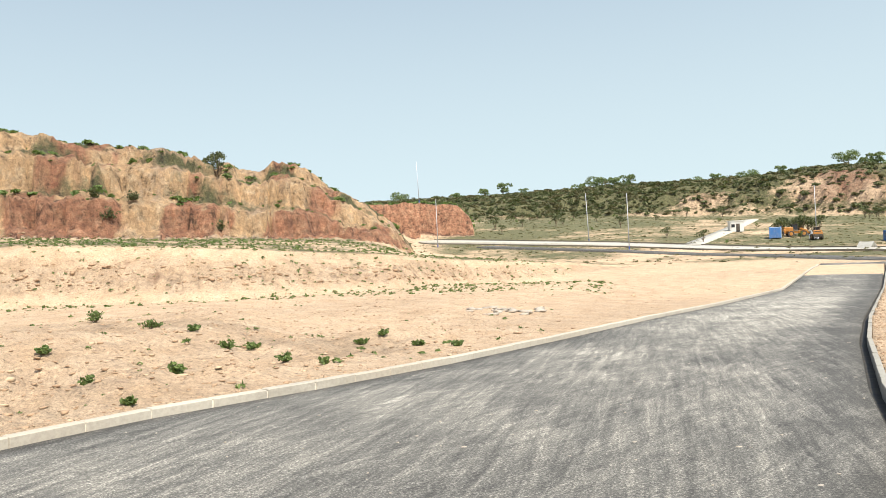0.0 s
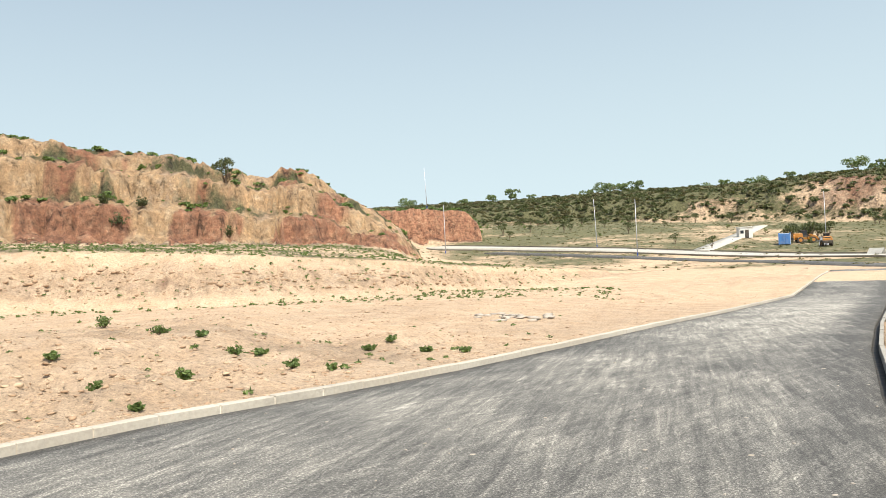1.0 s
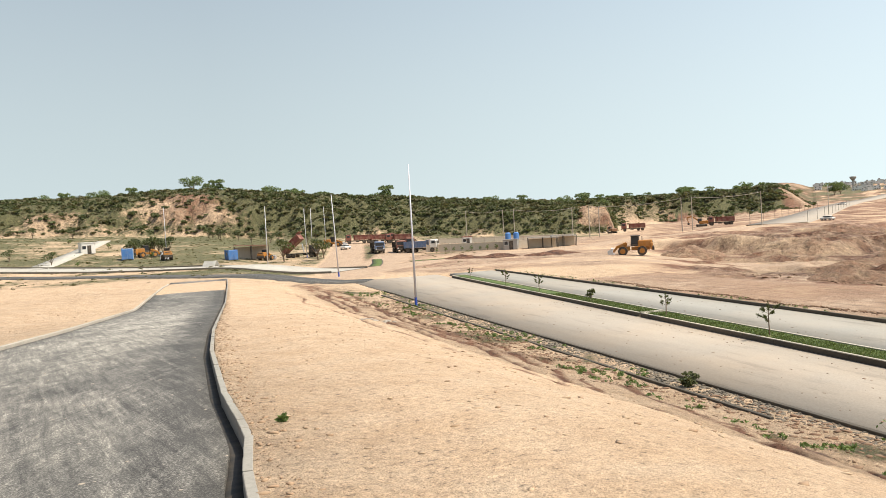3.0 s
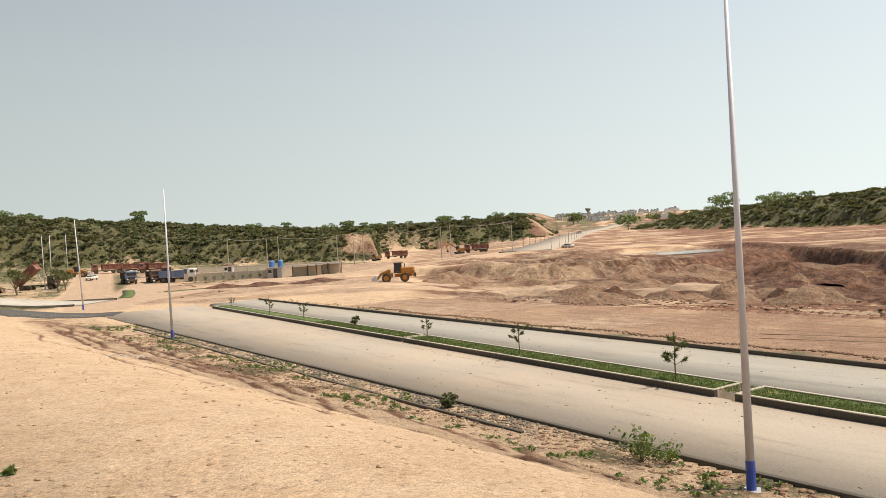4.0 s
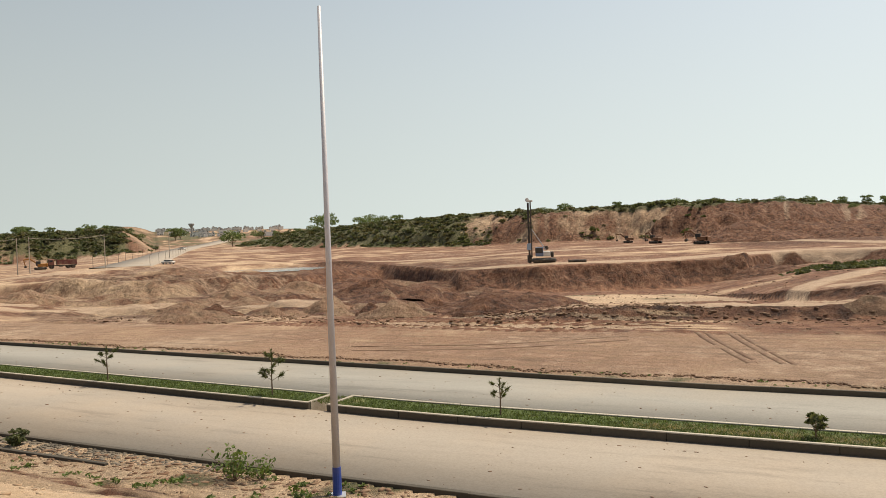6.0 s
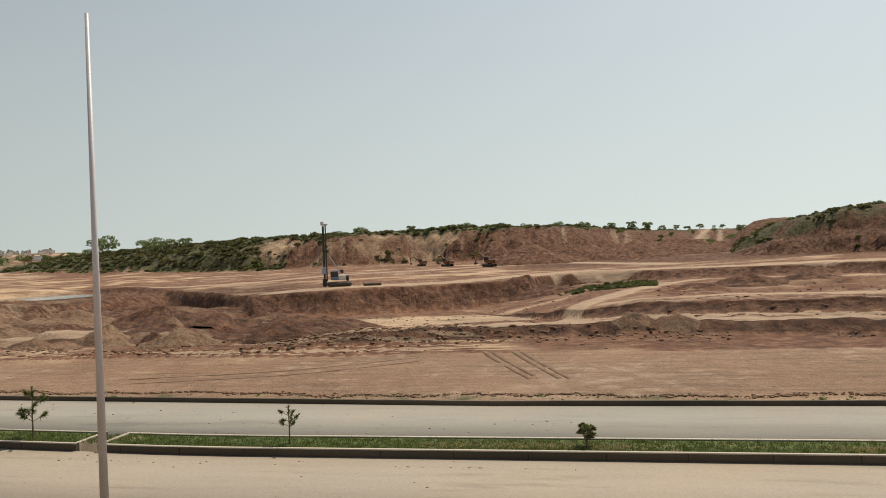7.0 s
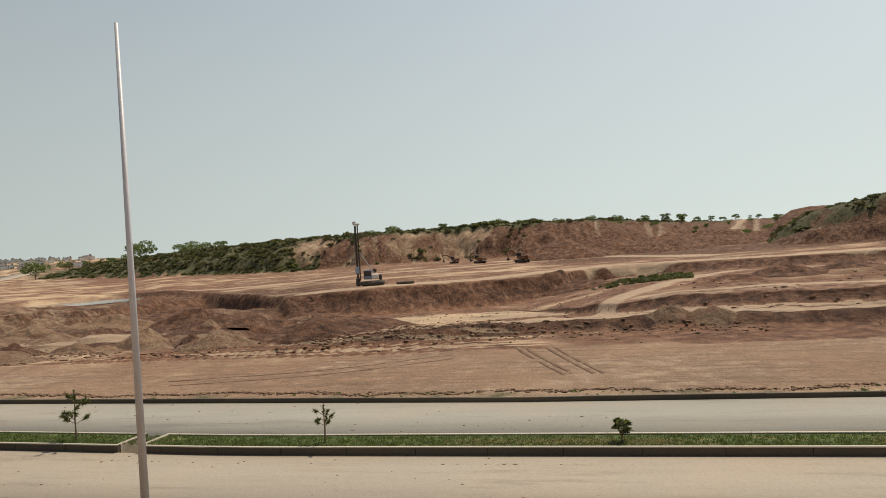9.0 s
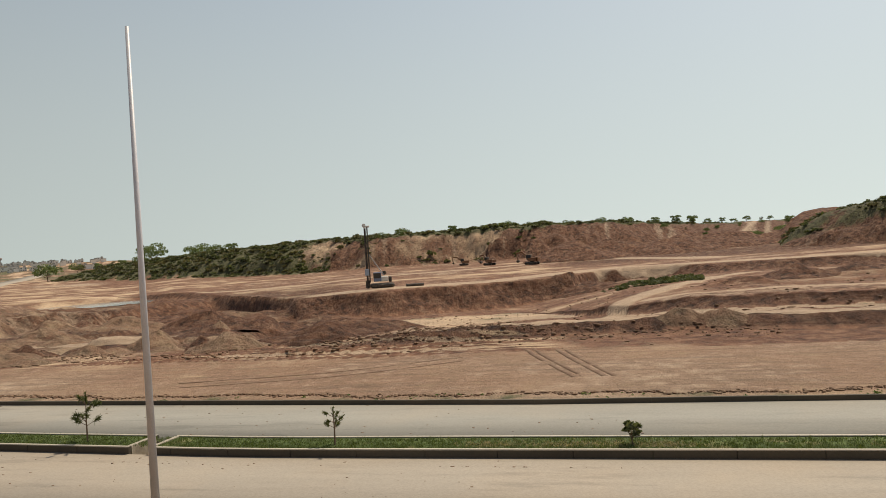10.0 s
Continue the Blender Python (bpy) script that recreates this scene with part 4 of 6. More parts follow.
def tree_kind(seed, tall, wide, leaf_mat, label, cards=420, leaf=0.3, name="tree"):
    """A tapered trunk with limbs and an uneven crown; the crown's width is given."""
    rs = random.Random(seed)
    th = tagged(new(name), label, "tree")
    bm = bmesh.new()
    fork = tall * rs.uniform(0.16, 0.26)
    tube(bm, (0, 0, -0.2), (0.05 * tall, 0.02 * tall, fork), 0.035 * tall, 0.024 * tall, 8)
    blobs = []
    for k in range(7):
        a = k * 0.9 + rs.random()
        out = wide * 0.5 * rs.uniform(0.25, 0.75)
        tip = (math.cos(a) * out, math.sin(a) * out, tall * rs.uniform(0.34, 0.82))
        tube(bm, (0.05 * tall, 0.02 * tall, fork * 0.95), tip, 0.016 * tall, 0.005 * tall, 6)
        blobs.append((*tip, wide * rs.uniform(0.2, 0.32)))
    part("trunk", bm, BARK, th)
    v, f = leaf_cards(seed, cards, 1.0, leaf * tall / 5, blobs, 0.55, 0.3)
    ob = new("crown", mesh_from("crown", v, f, leaf_mat))
    ob.parent = th
    return th


def planted(th, b, r, turn=0.0, size=1.0, first=False):
    x, y = polar(b, r)
    m = Matrix.Translation((x, y, ground_at(x, y) - 0.05)) @ Matrix.Rotation(turn, 4, "Z") @ Matrix.Scale(size, 4)
    if first:
        th.matrix_basis = m
        return th
    return copy_thing(th, m)


FIELD = "broad green acacia tree on the ridge top"
# haze over the distant trees is put into this paler leaf colour
RIDGE_LEAF = leaf_material("ridge_leaf", (0.09, 0.125, 0.045), (0.25, 0.31, 0.13))
KINDS = [tree_kind(31, 5.0, 6.5, RIDGE_LEAF, FIELD, 900, 0.3), tree_kind(32, 5.5, 6.5, RIDGE_LEAF, FIELD, 900, 0.3),
         tree_kind(33, 4.5, 4.2, LEAF_DRY, "thin olive-green tree on the ridge top", 320, 0.3), tree_kind(34, 4.6, 7.5, RIDGE_LEAF, FIELD, 950, 0.3)]
placed_kinds = set()
SKYLINE = [(3.2, 392, 1.0, 0), (11.4, 398, 1.5, 3), (12.6, 398, 1.3, 0), (13.6, 392, 1.3, 1), (20.3, 390, 0.9, 2), (22, 385, 0.7, 0), (23.6, 380, 0.7, 1),
           (27.5, 352, 0.9, 3), (28.5, 356, 0.75, 0), (29.3, 352, 0.8, 1), (41.2, 372, 1.0, 1), (-29.6, 128, 0.35, 0)]
rs_sky = random.Random(5)
for k in range(120):
    SKYLINE.append((rs_sky.uniform(-3, 57), rs_sky.uniform(385, 470), rs_sky.uniform(0.45, 1.0), rs_sky.randrange(4)))
for k in range(30):
    SKYLINE.append((rs_sky.uniform(56, 70.5), rs_sky.uniform(490, 580), rs_sky.uniform(0.5, 1.0), rs_sky.randrange(4)))
for k in range(130):
    SKYLINE.append((rs_sky.uniform(98, 130), rs_sky.uniform(375, 520), rs_sky.uniform(0.3, 0.75), rs_sky.randrange(4)))
for k in range(20):
    SKYLINE.append((rs_sky.uniform(71, 94), rs_sky.uniform(560, 900), rs_sky.uniform(1.0, 1.9), rs_sky.randrange(4)))
for b, r, size, k in SKYLINE:
    planted(KINDS[k], b, r, b * 7.3, size, k not in placed_kinds)
    placed_kinds.add(k)
hill_tree = tree_kind(41, 4.2, 3.6, LEAF, "round grey-green tree on the red hill's edge", 700, 0.2)
planted(hill_tree, -16.0, 110, 0, 1.0, True)
YOUNG = [tree_kind(51, 2.6, 2.0, LEAF, "young green tree on the grassy plain", 260, 0.26), tree_kind(52, 2.2, 1.3, LEAF_FRESH, "slim young tree on the grassy plain", 220, 0.26)]
rs_y = random.Random(8)
YOUNG_AT = [(16.0, 202, 1.25, 0), (18.4, 186, 1.1, 0), (20.0, 178, 0.7, 1)] + [(rs_y.uniform(2, 24), rs_y.uniform(225, 300), rs_y.uniform(0.8, 1.4), rs_y.randrange(2)) for k in range(30)]
YOUNG_AT += [(rs_y.uniform(23, 26), rs_y.uniform(204, 216), rs_y.uniform(1.2, 1.7), 0) for k in range(12)] + [(33.6, 181, 1.9, 0), (36.0, 180, 1.8, 0), (36.4, 186, 1.5, 0), (24.6, 192, 1.4, 1)]
YOUNG_AT += [(44.6 + 0.62 * k + 0.15 * rs_y.random(), 183.5, rs_y.uniform(0.7, 1.0), 1) for k in range(9)]
YOUNG_AT += [(rs_y.uniform(27, 36), rs_y.uniform(258, 290), rs_y.uniform(0.9, 1.5), 0) for k in range(14)]
done_y = set()
for b, r, size, k in YOUNG_AT:
    planted(YOUNG[k], b, r, b * 5.1, size, k not in done_y)
    done_y.add(k)

# ---- kerbs, median and drain ----
def kerb_block(length, wide, tall):
    bm = bmesh.new()
    box(bm, 0, 0, tall / 2, wide, length, tall, bevel=min(0.012, wide * 0.08))
    me = bpy.data.meshes.new("kerb_stone")
    bm.to_mesh(me)
    bm.free()
    return me


def kerb_line(name, label, edge, height, u0, u1, length, wide, above, material, offset=0.0, jitter=0.006):
    """A row of kerb stones along an edge, each a piece of its own on a shared mesh."""
    rows = [(uvz(u, edge(u) + offset - wide * 0.42, height(u) + above - 0.03), uvz(u, edge(u) + offset + wide * 0.42, height(u) + above - 0.03)) for u in np.arange(u0, u1 + 0.01, length)]
    base = ribbon(name, rows, material, label, "kerb", 0.4)
    me = kerb_block(length - 0.003, wide, above + 0.25)
    me.materials.append(material)
    rs = random.Random(int(u0 * 7 + u1))
    u = u0
    while u < u1 - length * 0.5:
        p, q = Vector(uvz(u, edge(u) + offset, height(u))), Vector(uvz(u + length, edge(u + length) + offset, height(u + length)))
        d = q - p
        ob = new("kerb_stone", me)
        ob.parent = base
        ob.matrix_basis = (Matrix.Translation((p + q) / 2 + Vector((0, 0, -0.25 + rs.uniform(-jitter, jitter))))
                           @ Matrix.Rotation(math.atan2(-d.x, d.y) + rs.uniform(-1, 1) * jitter * 1.2, 4, "Z") @ Matrix.Rotation(math.asin(d.z / d.length), 4, "X"))
        u += length
    return base


kerb_line("kerb_1", "dusty pale concrete kerb along the asphalt road", left_kerb, road_fall, -9, 99, 1.0, 0.2, 0.14, KERB_OLD, -0.1, 0.008)
kerb_line("kerb_2", "pale concrete kerb of short stones beside the sandy verge", right_kerb, road_fall, 3, 101, 0.55, 0.105, 0.12, KERB_GREY, 0.03, 0.013)
flat = lambda u: PLAIN
GRASS = TURF
BLADE = leaf_material("grass_blade", (0.055, 0.085, 0.016), (0.15, 0.19, 0.045))


def blade_tuft(seed, n=7):
    rs = np.random.RandomState(seed)
    V, F = [], []
    for k in range(n):
        a = rs.rand() * 6.283
        x, y = rs.normal(0, 0.5, 2)
        dx, dy = math.cos(a), math.sin(a)
        V += [(x - dy * 0.08, y + dx * 0.08, 0), (x + dy * 0.08, y - dx * 0.08, 0), (x + dx * 0.5, y + dy * 0.5, 0.6 + 0.5 * rs.rand())]
        F.append((k * 3, k * 3 + 1, k * 3 + 2))
    return np.array(V), np.array(F)


TUFTS = [blade_tuft(k) for k in range(4)]


def median(u0, u1):
    """A raised bed of turf between low concrete walls, closed at both ends."""
    thing = ribbon("median_bed", [(uvz(u, median_front(u) + 0.16, PLAIN + 0.23), uvz(u, median_back(u) - 0.16, PLAIN + 0.23)) for u in np.linspace(u0, u1, max(2, int((u1 - u0) / 2.5)))],
                   GRASS, "raised median strip of short green turf", "median", 0.5)
    step = 2.4
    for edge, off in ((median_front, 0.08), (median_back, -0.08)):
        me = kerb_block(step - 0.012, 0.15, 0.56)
        me.materials.append(KERB_SHADED)
        u = u0
        while u < u1 - 0.1:
            w = min(step, u1 - u)
            p, q = Vector(uvz(u, edge(u) + off, PLAIN - 0.3)), Vector(uvz(u + w, edge(u + w) + off, PLAIN - 0.3))
            ob = new("kerb_stone", me)
            ob.parent = thing
            ob.matrix_basis = Matrix.Translation((p + q) / 2) @ Matrix.Rotation(math.atan2(-(q - p).x, (q - p).y), 4, "Z") @ Matrix.Diagonal((1, w / step, 1, 1))
            u += step
    # sunlit wall tops, put in as pale strips over the dark walls
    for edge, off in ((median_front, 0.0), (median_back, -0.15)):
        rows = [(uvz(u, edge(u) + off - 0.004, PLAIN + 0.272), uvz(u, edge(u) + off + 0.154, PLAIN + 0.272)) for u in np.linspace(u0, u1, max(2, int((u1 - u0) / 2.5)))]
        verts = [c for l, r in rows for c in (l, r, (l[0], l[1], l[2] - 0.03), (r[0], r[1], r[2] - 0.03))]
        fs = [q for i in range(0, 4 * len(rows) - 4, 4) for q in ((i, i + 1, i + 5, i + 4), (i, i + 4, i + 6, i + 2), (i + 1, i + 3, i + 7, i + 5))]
        top_strip = new("lit_top", mesh_from("lit_top", verts, fs, KERB_OLD))
        top_strip.parent = thing
        tagged(top_strip, "pale strip on the wall, sunlit top put in by colour")
    for u in (u0 + 0.08, u1 - 0.08):
        wide = float(median_back(u) - median_front(u)) - 0.33
        me = kerb_block(wide, 0.16, 0.58)
        me.materials.append(KERB_OLD)
        p = Vector(uvz(u, (median_front(u) + median_back(u)) / 2, PLAIN - 0.3))
        ob = new("end_stone", me)
        ob.parent = thing
        ob.matrix_basis = Matrix.Translation(p) @ Matrix.Rotation(-ROAD_B + math.pi / 2, 4, "Z")
    return thing


for u0, u1 in ((-60, 17.75), (18.65, 43.6), (43.9, 92)):
    median(u0, u1)
rs = np.random.RandomState(77)
u = rs.uniform(-14, 60, 9000)
v = median_front(u) + 0.25 + (median_back(u) - median_front(u) - 0.5) * rs.rand(9000)
gx, gy = xy_of(u, v)
strewn("median_grass", "short green grass blades on the median", "grass", np.stack([gx, gy, np.full(9000, PLAIN + 0.22), rs.uniform(0.08, 0.16, 9000), rs.uniform(0.06, 0.13, 9000)], 1), TUFTS, BLADE, seed=8)
su = np.concatenate([c + 0.55 * rs.normal(size=160) for c in (5.2, 2.9, 1.4, -0.4, -7.5)])
sv = median_front(su) + 0.75 + 0.22 * rs.normal(size=len(su))
gx, gy = xy_of(su, sv)
STRAW = leaf_material("dry_straw", (0.34, 0.27, 0.15), (0.55, 0.46, 0.29))
strewn("straw", "pale dry straw lying in patches on the turf", "straw", np.stack([gx, gy, np.full(len(su), PLAIN + 0.24), rs.uniform(0.06, 0.12, len(su)), rs.uniform(0.03, 0.09, len(su))], 1), TUFTS, STRAW, seed=28)
kerb_line("kerb_3", "concrete kerb in a dark shaded colour at the far side of the boulevard", far_edge, flat, -60, 98, 2.4, 0.15, 0.2, KERB_SHADED, 0.08)
kerb_line("kerb_4", "low dark kerb at the near side of the boulevard", near_edge, flat, -30, 80, 2.4, 0.18, 0.10, KERB_SHADED, -0.1)
kerb_line("kerb_5", "low dark drain wall beside the gravel strip", near_edge, flat, 20, 76, 2.4, 0.15, 0.08, KERB_SHADED, -1.45)
GRAVEL = paint("gravel", (0.14, 0.118, 0.09), 0.95, 0, 0.5, 3.0)
ribbon("gravel_strip", [(uvz(u, near_edge(u) - 1.36, PLAIN - 0.03), uvz(u, near_edge(u) - 0.2, PLAIN + 0.0)) for u in span_uv(17, 76, 1.5)], GRAVEL, "grey gravel strip between two low drain walls", "gravel", 0.3)


# ---- stones ----
def rock_kind(seed, sub=1):
    bm = bmesh.new()
    bmesh.ops.create_icosphere(bm, subdivisions=sub, radius=1)
    rs = random.Random(seed)
    for w in bm.verts:
        w.co *= rs.uniform(0.4, 1.25)
        w.co.x *= 1.0 + 0.5 * (seed % 3)
        w.co.z *= 0.6
    bmesh.ops.triangulate(bm, faces=bm.faces)
    bm.verts.ensure_lookup_table()
    out = np.array([w.co[:] for w in bm.verts]), np.array([[w.index for w in f.verts] for f in bm.faces])
    bm.free()
    return out


ROCKS = [rock_kind(k) for k in range(5)]
STONE = paint("stone", (0.50, 0.36, 0.23), 0.95, 0, 0.4, 2.0)
TAN_CLOD = paint("tan_clod", (0.36, 0.235, 0.14), 0.95, 0, 0.5, 2.0)
CLOD = paint("red_clod", (0.19, 0.105, 0.062), 0.95, 0, 0.5, 2.0)
PALE_STONE = paint("broken_concrete", (0.40, 0.35, 0.29), 0.9, 0, 0.5, 2.0)
pebbles = np.concatenate([
    spots_where(9000, -34, 30, 9, 70, lambda zo, g, z, x, y, q: (uv_of(x, y)[1] < left_kerb(uv_of(x, y)[0]) - 0.4) & (q < 0.2 + 0.8 * smooth(30, 12, np.hypot(x, y))), 0.014, 0.10, 31, 0.8, -0.1),
    spots_where(3600, 24, 86, 5, 60, lambda zo, g, z, x, y, q: (uv_of(x, y)[1] > right_kerb(uv_of(x, y)[0]) + 0.4) & (uv_of(x, y)[1] < 17), 0.012, 0.06, 32, 0.8, -0.1)])
tint = np.random.RandomState(4).rand(len(pebbles))
strewn("earth_crumbs", "red-brown crumbs of earth on the sand", "clods", pebbles[tint < 0.45], ROCKS, TAN_CLOD, seed=14)
pebbles = pebbles[tint >= 0.45]
strewn("pebbles", "loose sandy pebbles and crumbs of earth", "stones", pebbles, ROCKS, STONE, seed=9)
rs = np.random.RandomState(78)
cu = rs.uniform(-2, 70, 5200)
cv = near_edge(cu) - np.where(cu < 24, 0.4, 1.7) - np.abs(rs.normal(0, 1.5, 5200))
cx, cy = xy_of(cu, cv)
cw = 0.018 + 0.11 * rs.rand(5200) ** 4
strewn("verge_clods", "crumbled red-brown clods along the drain", "clods", np.stack([cx, cy, land(cx, cy)[0], cw, cw], 1), ROCKS, CLOD, seed=10)
cu = 4 + 60 * rs.rand(1500) ** 1.3
cv = right_kerb(cu) + 0.1 + np.abs(rs.normal(0, 0.28, 1500))
cx, cy = xy_of(cu, cv)
cw = 0.007 + 0.04 * rs.rand(1500) ** 4
strewn("kerb_crumbs", "tan crumbs of earth heaped behind the kerb", "clods", np.stack([cx, cy, land(cx, cy)[0] + 0.005, cw, cw], 1), ROCKS, TAN_CLOD, seed=29)
cu = rs.uniform(15, 76, 3200)
cv = near_edge(cu) - 0.2 - 1.2 * rs.rand(3200)
cx, cy = xy_of(cu, cv)
cw = rs.uniform(0.03, 0.09, 3200)
strewn("drain_gravel", "loose grey-brown gravel of the drain strip", "gravel", np.stack([cx, cy, np.full(3200, PLAIN + 0.0), cw, cw], 1), ROCKS, GRAVEL, seed=19)
cu = rs.uniform(-25, 70, 3000)
cv = far_edge(cu) + 2.2 + 0.16 * rs.normal(size=3000) + 0.3 * np.sin(cu * 0.4) + 0.2 * np.sin(cu * 1.3)
cx, cy = xy_of(cu, cv)
cw = 0.03 + 0.11 * rs.rand(3000) ** 3
strewn("kerb_clods", "line of dark red clods beyond the far kerb", "clods", np.stack([cx, cy, land(cx, cy)[0] + 0.02, cw, cw], 1), ROCKS, CLOD, seed=18)
cb, cr = rs.uniform(-33, 14, 9000), rs.uniform(52, 92, 9000)
cx, cy = cr * np.sin(np.radians(cb)), cr * np.cos(np.radians(cb))
rise = land(cx, cy)
keep = (rise[0] > -2.9) & (uv_of(cx, cy)[1] < -10) & (rise[5] > 0.36)
cx, cy, cz = cx[keep], cy[keep], rise[0][keep]
cw = 0.05 + 0.22 * rs.rand(len(cx)) ** 3
strewn("bank_clods", "crumbled tan and red clods on the sandy bank", "clods", np.stack([cx, cy, cz, cw, cw], 1), ROCKS, TAN_CLOD, seed=24)
cb, cr = rs.uniform(-34, 4, 4200), 11 + 26 * rs.rand(4200) ** 1.3
cx, cy = cr * np.sin(np.radians(cb)), cr * np.cos(np.radians(cb))
keep = uv_of(cx, cy)[1] < left_kerb(uv_of(cx, cy)[0]) - 0.6
cx, cy = cx[keep], cy[keep]
cw = 0.012 + 0.055 * rs.rand(len(cx)) ** 4
strewn("plot_clods", "small clods and pebbles on the sandy plot", "clods", np.stack([cx, cy, land(cx, cy)[0], cw, cw], 1), ROCKS, TAN_CLOD, seed=25)
u = rs.uniform(0, 60, 700)
v = near_edge(u) + 0.5 + (far_edge(u) - near_edge(u)) * rs.rand(700)
v = np.where((v > median_front(u) - 0.3) & (v < median_back(u) + 0.3), median_front(u) - 1.0, v)
cx, cy = xy_of(u, v)
cw = 0.015 + 0.05 * rs.rand(700) ** 3
strewn("road_crumbs", "crumbs of earth dropped on the concrete road", "clods", np.stack([cx, cy, np.full(700, PLAIN + 0.003), cw, cw * 0.6], 1), ROCKS, CLOD, seed=11)
u = rs.uniform(6, 40, 500)
v = left_kerb(u) + 0.2 + (right_kerb(u) - left_kerb(u) - 0.4) * rs.rand(500)
cx, cy = xy_of(u, v)
cw = 0.006 + 0.02 * rs.rand(500) ** 2
strewn("road_grit", "pale grit on the asphalt", "grit", np.stack([cx, cy, road_fall(u) + 0.002, cw, cw], 1), ROCKS, PALE_STONE, seed=12)


def single(name, label, category, spot, kind_of, material, squash=0.8, turn=0.0, group=""):
    x, y, w = spot
    v, f = kind_of
    ob = new(name, mesh_from(name, v * (w, w * 0.8, w * squash), f, material))
    ob.matrix_basis = Matrix.Translation((x, y, ground_at(x, y) + 0.1 * w)) @ Matrix.Rotation(turn, 4, "Z")
    return tagged(ob, label, category, group)


rs_r = random.Random(17)
for k in range(34):   # rubble heap beside the asphalt road
    b, r = rs_r.uniform(1.6, 7.2), 36.0 + rs_r.gauss(0, 0.9)
    single("concrete_chunk", "broken pale concrete chunk in the rubble", "rubble", (*polar(b, r), rs_r.uniform(0.08, 0.34)), ROCKS[k % 5], PALE_STONE, 0.6, rs_r.random() * 6, "rubble by the road")
for k in range(12):
    b, r = 39.8 + rs_r.gauss(0, 0.8), 45.8 + rs_r.gauss(0, 0.7)
    single("concrete_chunk", "broken pale concrete chunk on the sand", "rubble", (*polar(b, r), rs_r.uniform(0.08, 0.3)), ROCKS[k % 5], PALE_STONE, 0.6, rs_r.random() * 6, "rubble on the sand")
for b, r, w in ((-29.6, 16.5, 0.16), (-4.0, 44, 0.22), (-0.2, 48, 0.2), (-11, 30, 0.12), (-8, 17, 0.13), (5, 25, 0.15), (-6.4, 38, 0.14), (13.5, 52, 0.25), (9, 60, 0.2), (-16, 34, 0.15)):
    single("stone", "weathered tan stone lying on the sand", "stone", (*polar(b, r), w), ROCKS[int(w * 100) % 5], STONE, 0.8, b, "stones on the plot")


# ---- spoil heaps ----
def heap(b, r, wide, tall, red, label, seed):
    n = 26
    rs = np.random.RandomState(seed)
    xs = np.linspace(-1, 1, n)
    gx, gy = np.meshgrid(xs, xs, indexing="ij")
    d = np.hypot(gx * (0.8 + 0.4 * rs.rand()), gy)
    x0, y0 = polar(b, r)
    X, Y = x0 + gx * wide, y0 + gy * wide
    Z = land(X, Y, False)[0] - 0.15 - 0.9 * smooth(0.8, 1.0, d) + tall * np.clip(1 - d, 0, 1) ** 1.1 * (1 + 0.5 * grain(X * 3, Y * 3, wide * 1.1, 4)) + 0.12 * tall * grain(X, Y, 0.6, 2) * (d < 0.95)
    i, j = np.meshgrid(np.arange(n - 1), np.arange(n - 1), indexing="ij")
    a = i * n + j
    f = np.stack([a, a + n, a + n + 1, a + 1], -1).reshape(-1, 4)
    verts = np.stack([X, Y, Z], -1).reshape(-1, 3)
    verts[:, :2] -= (x0, y0)
    soil = np.tile((0.0, red, 0.0, 0.3 + 0.6 * red), (n * n, 1))
    ob = new("earth_mound", mesh_from("earth_mound", verts, f, EARTH, soil, True))
    ob.location = (x0, y0, 0)
    tagged(ob, label, "earth heap", "earth mounds of the dig")


RED_HEAP, TAN_HEAP = 0.95, 0.5   # share of red clay
for b, r, w, t, mat, label in ((74.6, 86, 3.6, 1.4, RED_HEAP, "heap of tan clods tipped on the dig"), (62.8, 140, 6, 2.2, TAN_HEAP, "smooth tan mound of tipped earth"),
                               (80, 130, 8, 2.2, TAN_HEAP, "tan mound of earth on the dig"), (88.5, 100, 7, 2.4, RED_HEAP, "red-brown mound of dug earth"), (91, 103, 6, 2.0, RED_HEAP, "red-brown mound of dug earth"),
                               (94.5, 95, 8, 2.2, RED_HEAP, "red-brown mound of dug earth"), (86, 118, 9, 2.6, RED_HEAP, "red-brown mound of dug earth"), (97.5, 92, 6, 1.6, RED_HEAP, "red-brown mound of dug earth"),
                               (119.5, 60.5, 2.2, 0.9, TAN_HEAP, "small tan mound of earth"), (122.3, 60, 2.2, 0.7, TAN_HEAP, "small tan mound of earth"), (113, 150, 8, 2.2, RED_HEAP, "dark mound of dug earth"),
                               (127, 112, 7, 1.5, RED_HEAP, "dark mound of dug earth"), (131, 118, 8, 1.6, RED_HEAP, "dark mound of dug earth"), (46.5, 150, 5, 0.9, RED_HEAP, "low red mound of earth"), (112.5, 250, 20, 6, RED_HEAP, "tall dark heap of dug earth"), (115.5, 268, 22, 7.5, RED_HEAP, "tall dark heap of dug earth"), (119, 262, 20, 5, RED_HEAP, "tall dark heap of dug earth"), (122.5, 290, 26, 6, RED_HEAP, "tall dark heap of dug earth"), (127, 300, 26, 5, RED_HEAP, "tall dark heap of dug earth"),
                               (49, 148, 6, 0.9, RED_HEAP, "low red mound of earth"), (53, 146, 7, 1.0, RED_HEAP, "low red mound of earth")):
    heap(b, r, w, t, mat, label, int(b * 10))

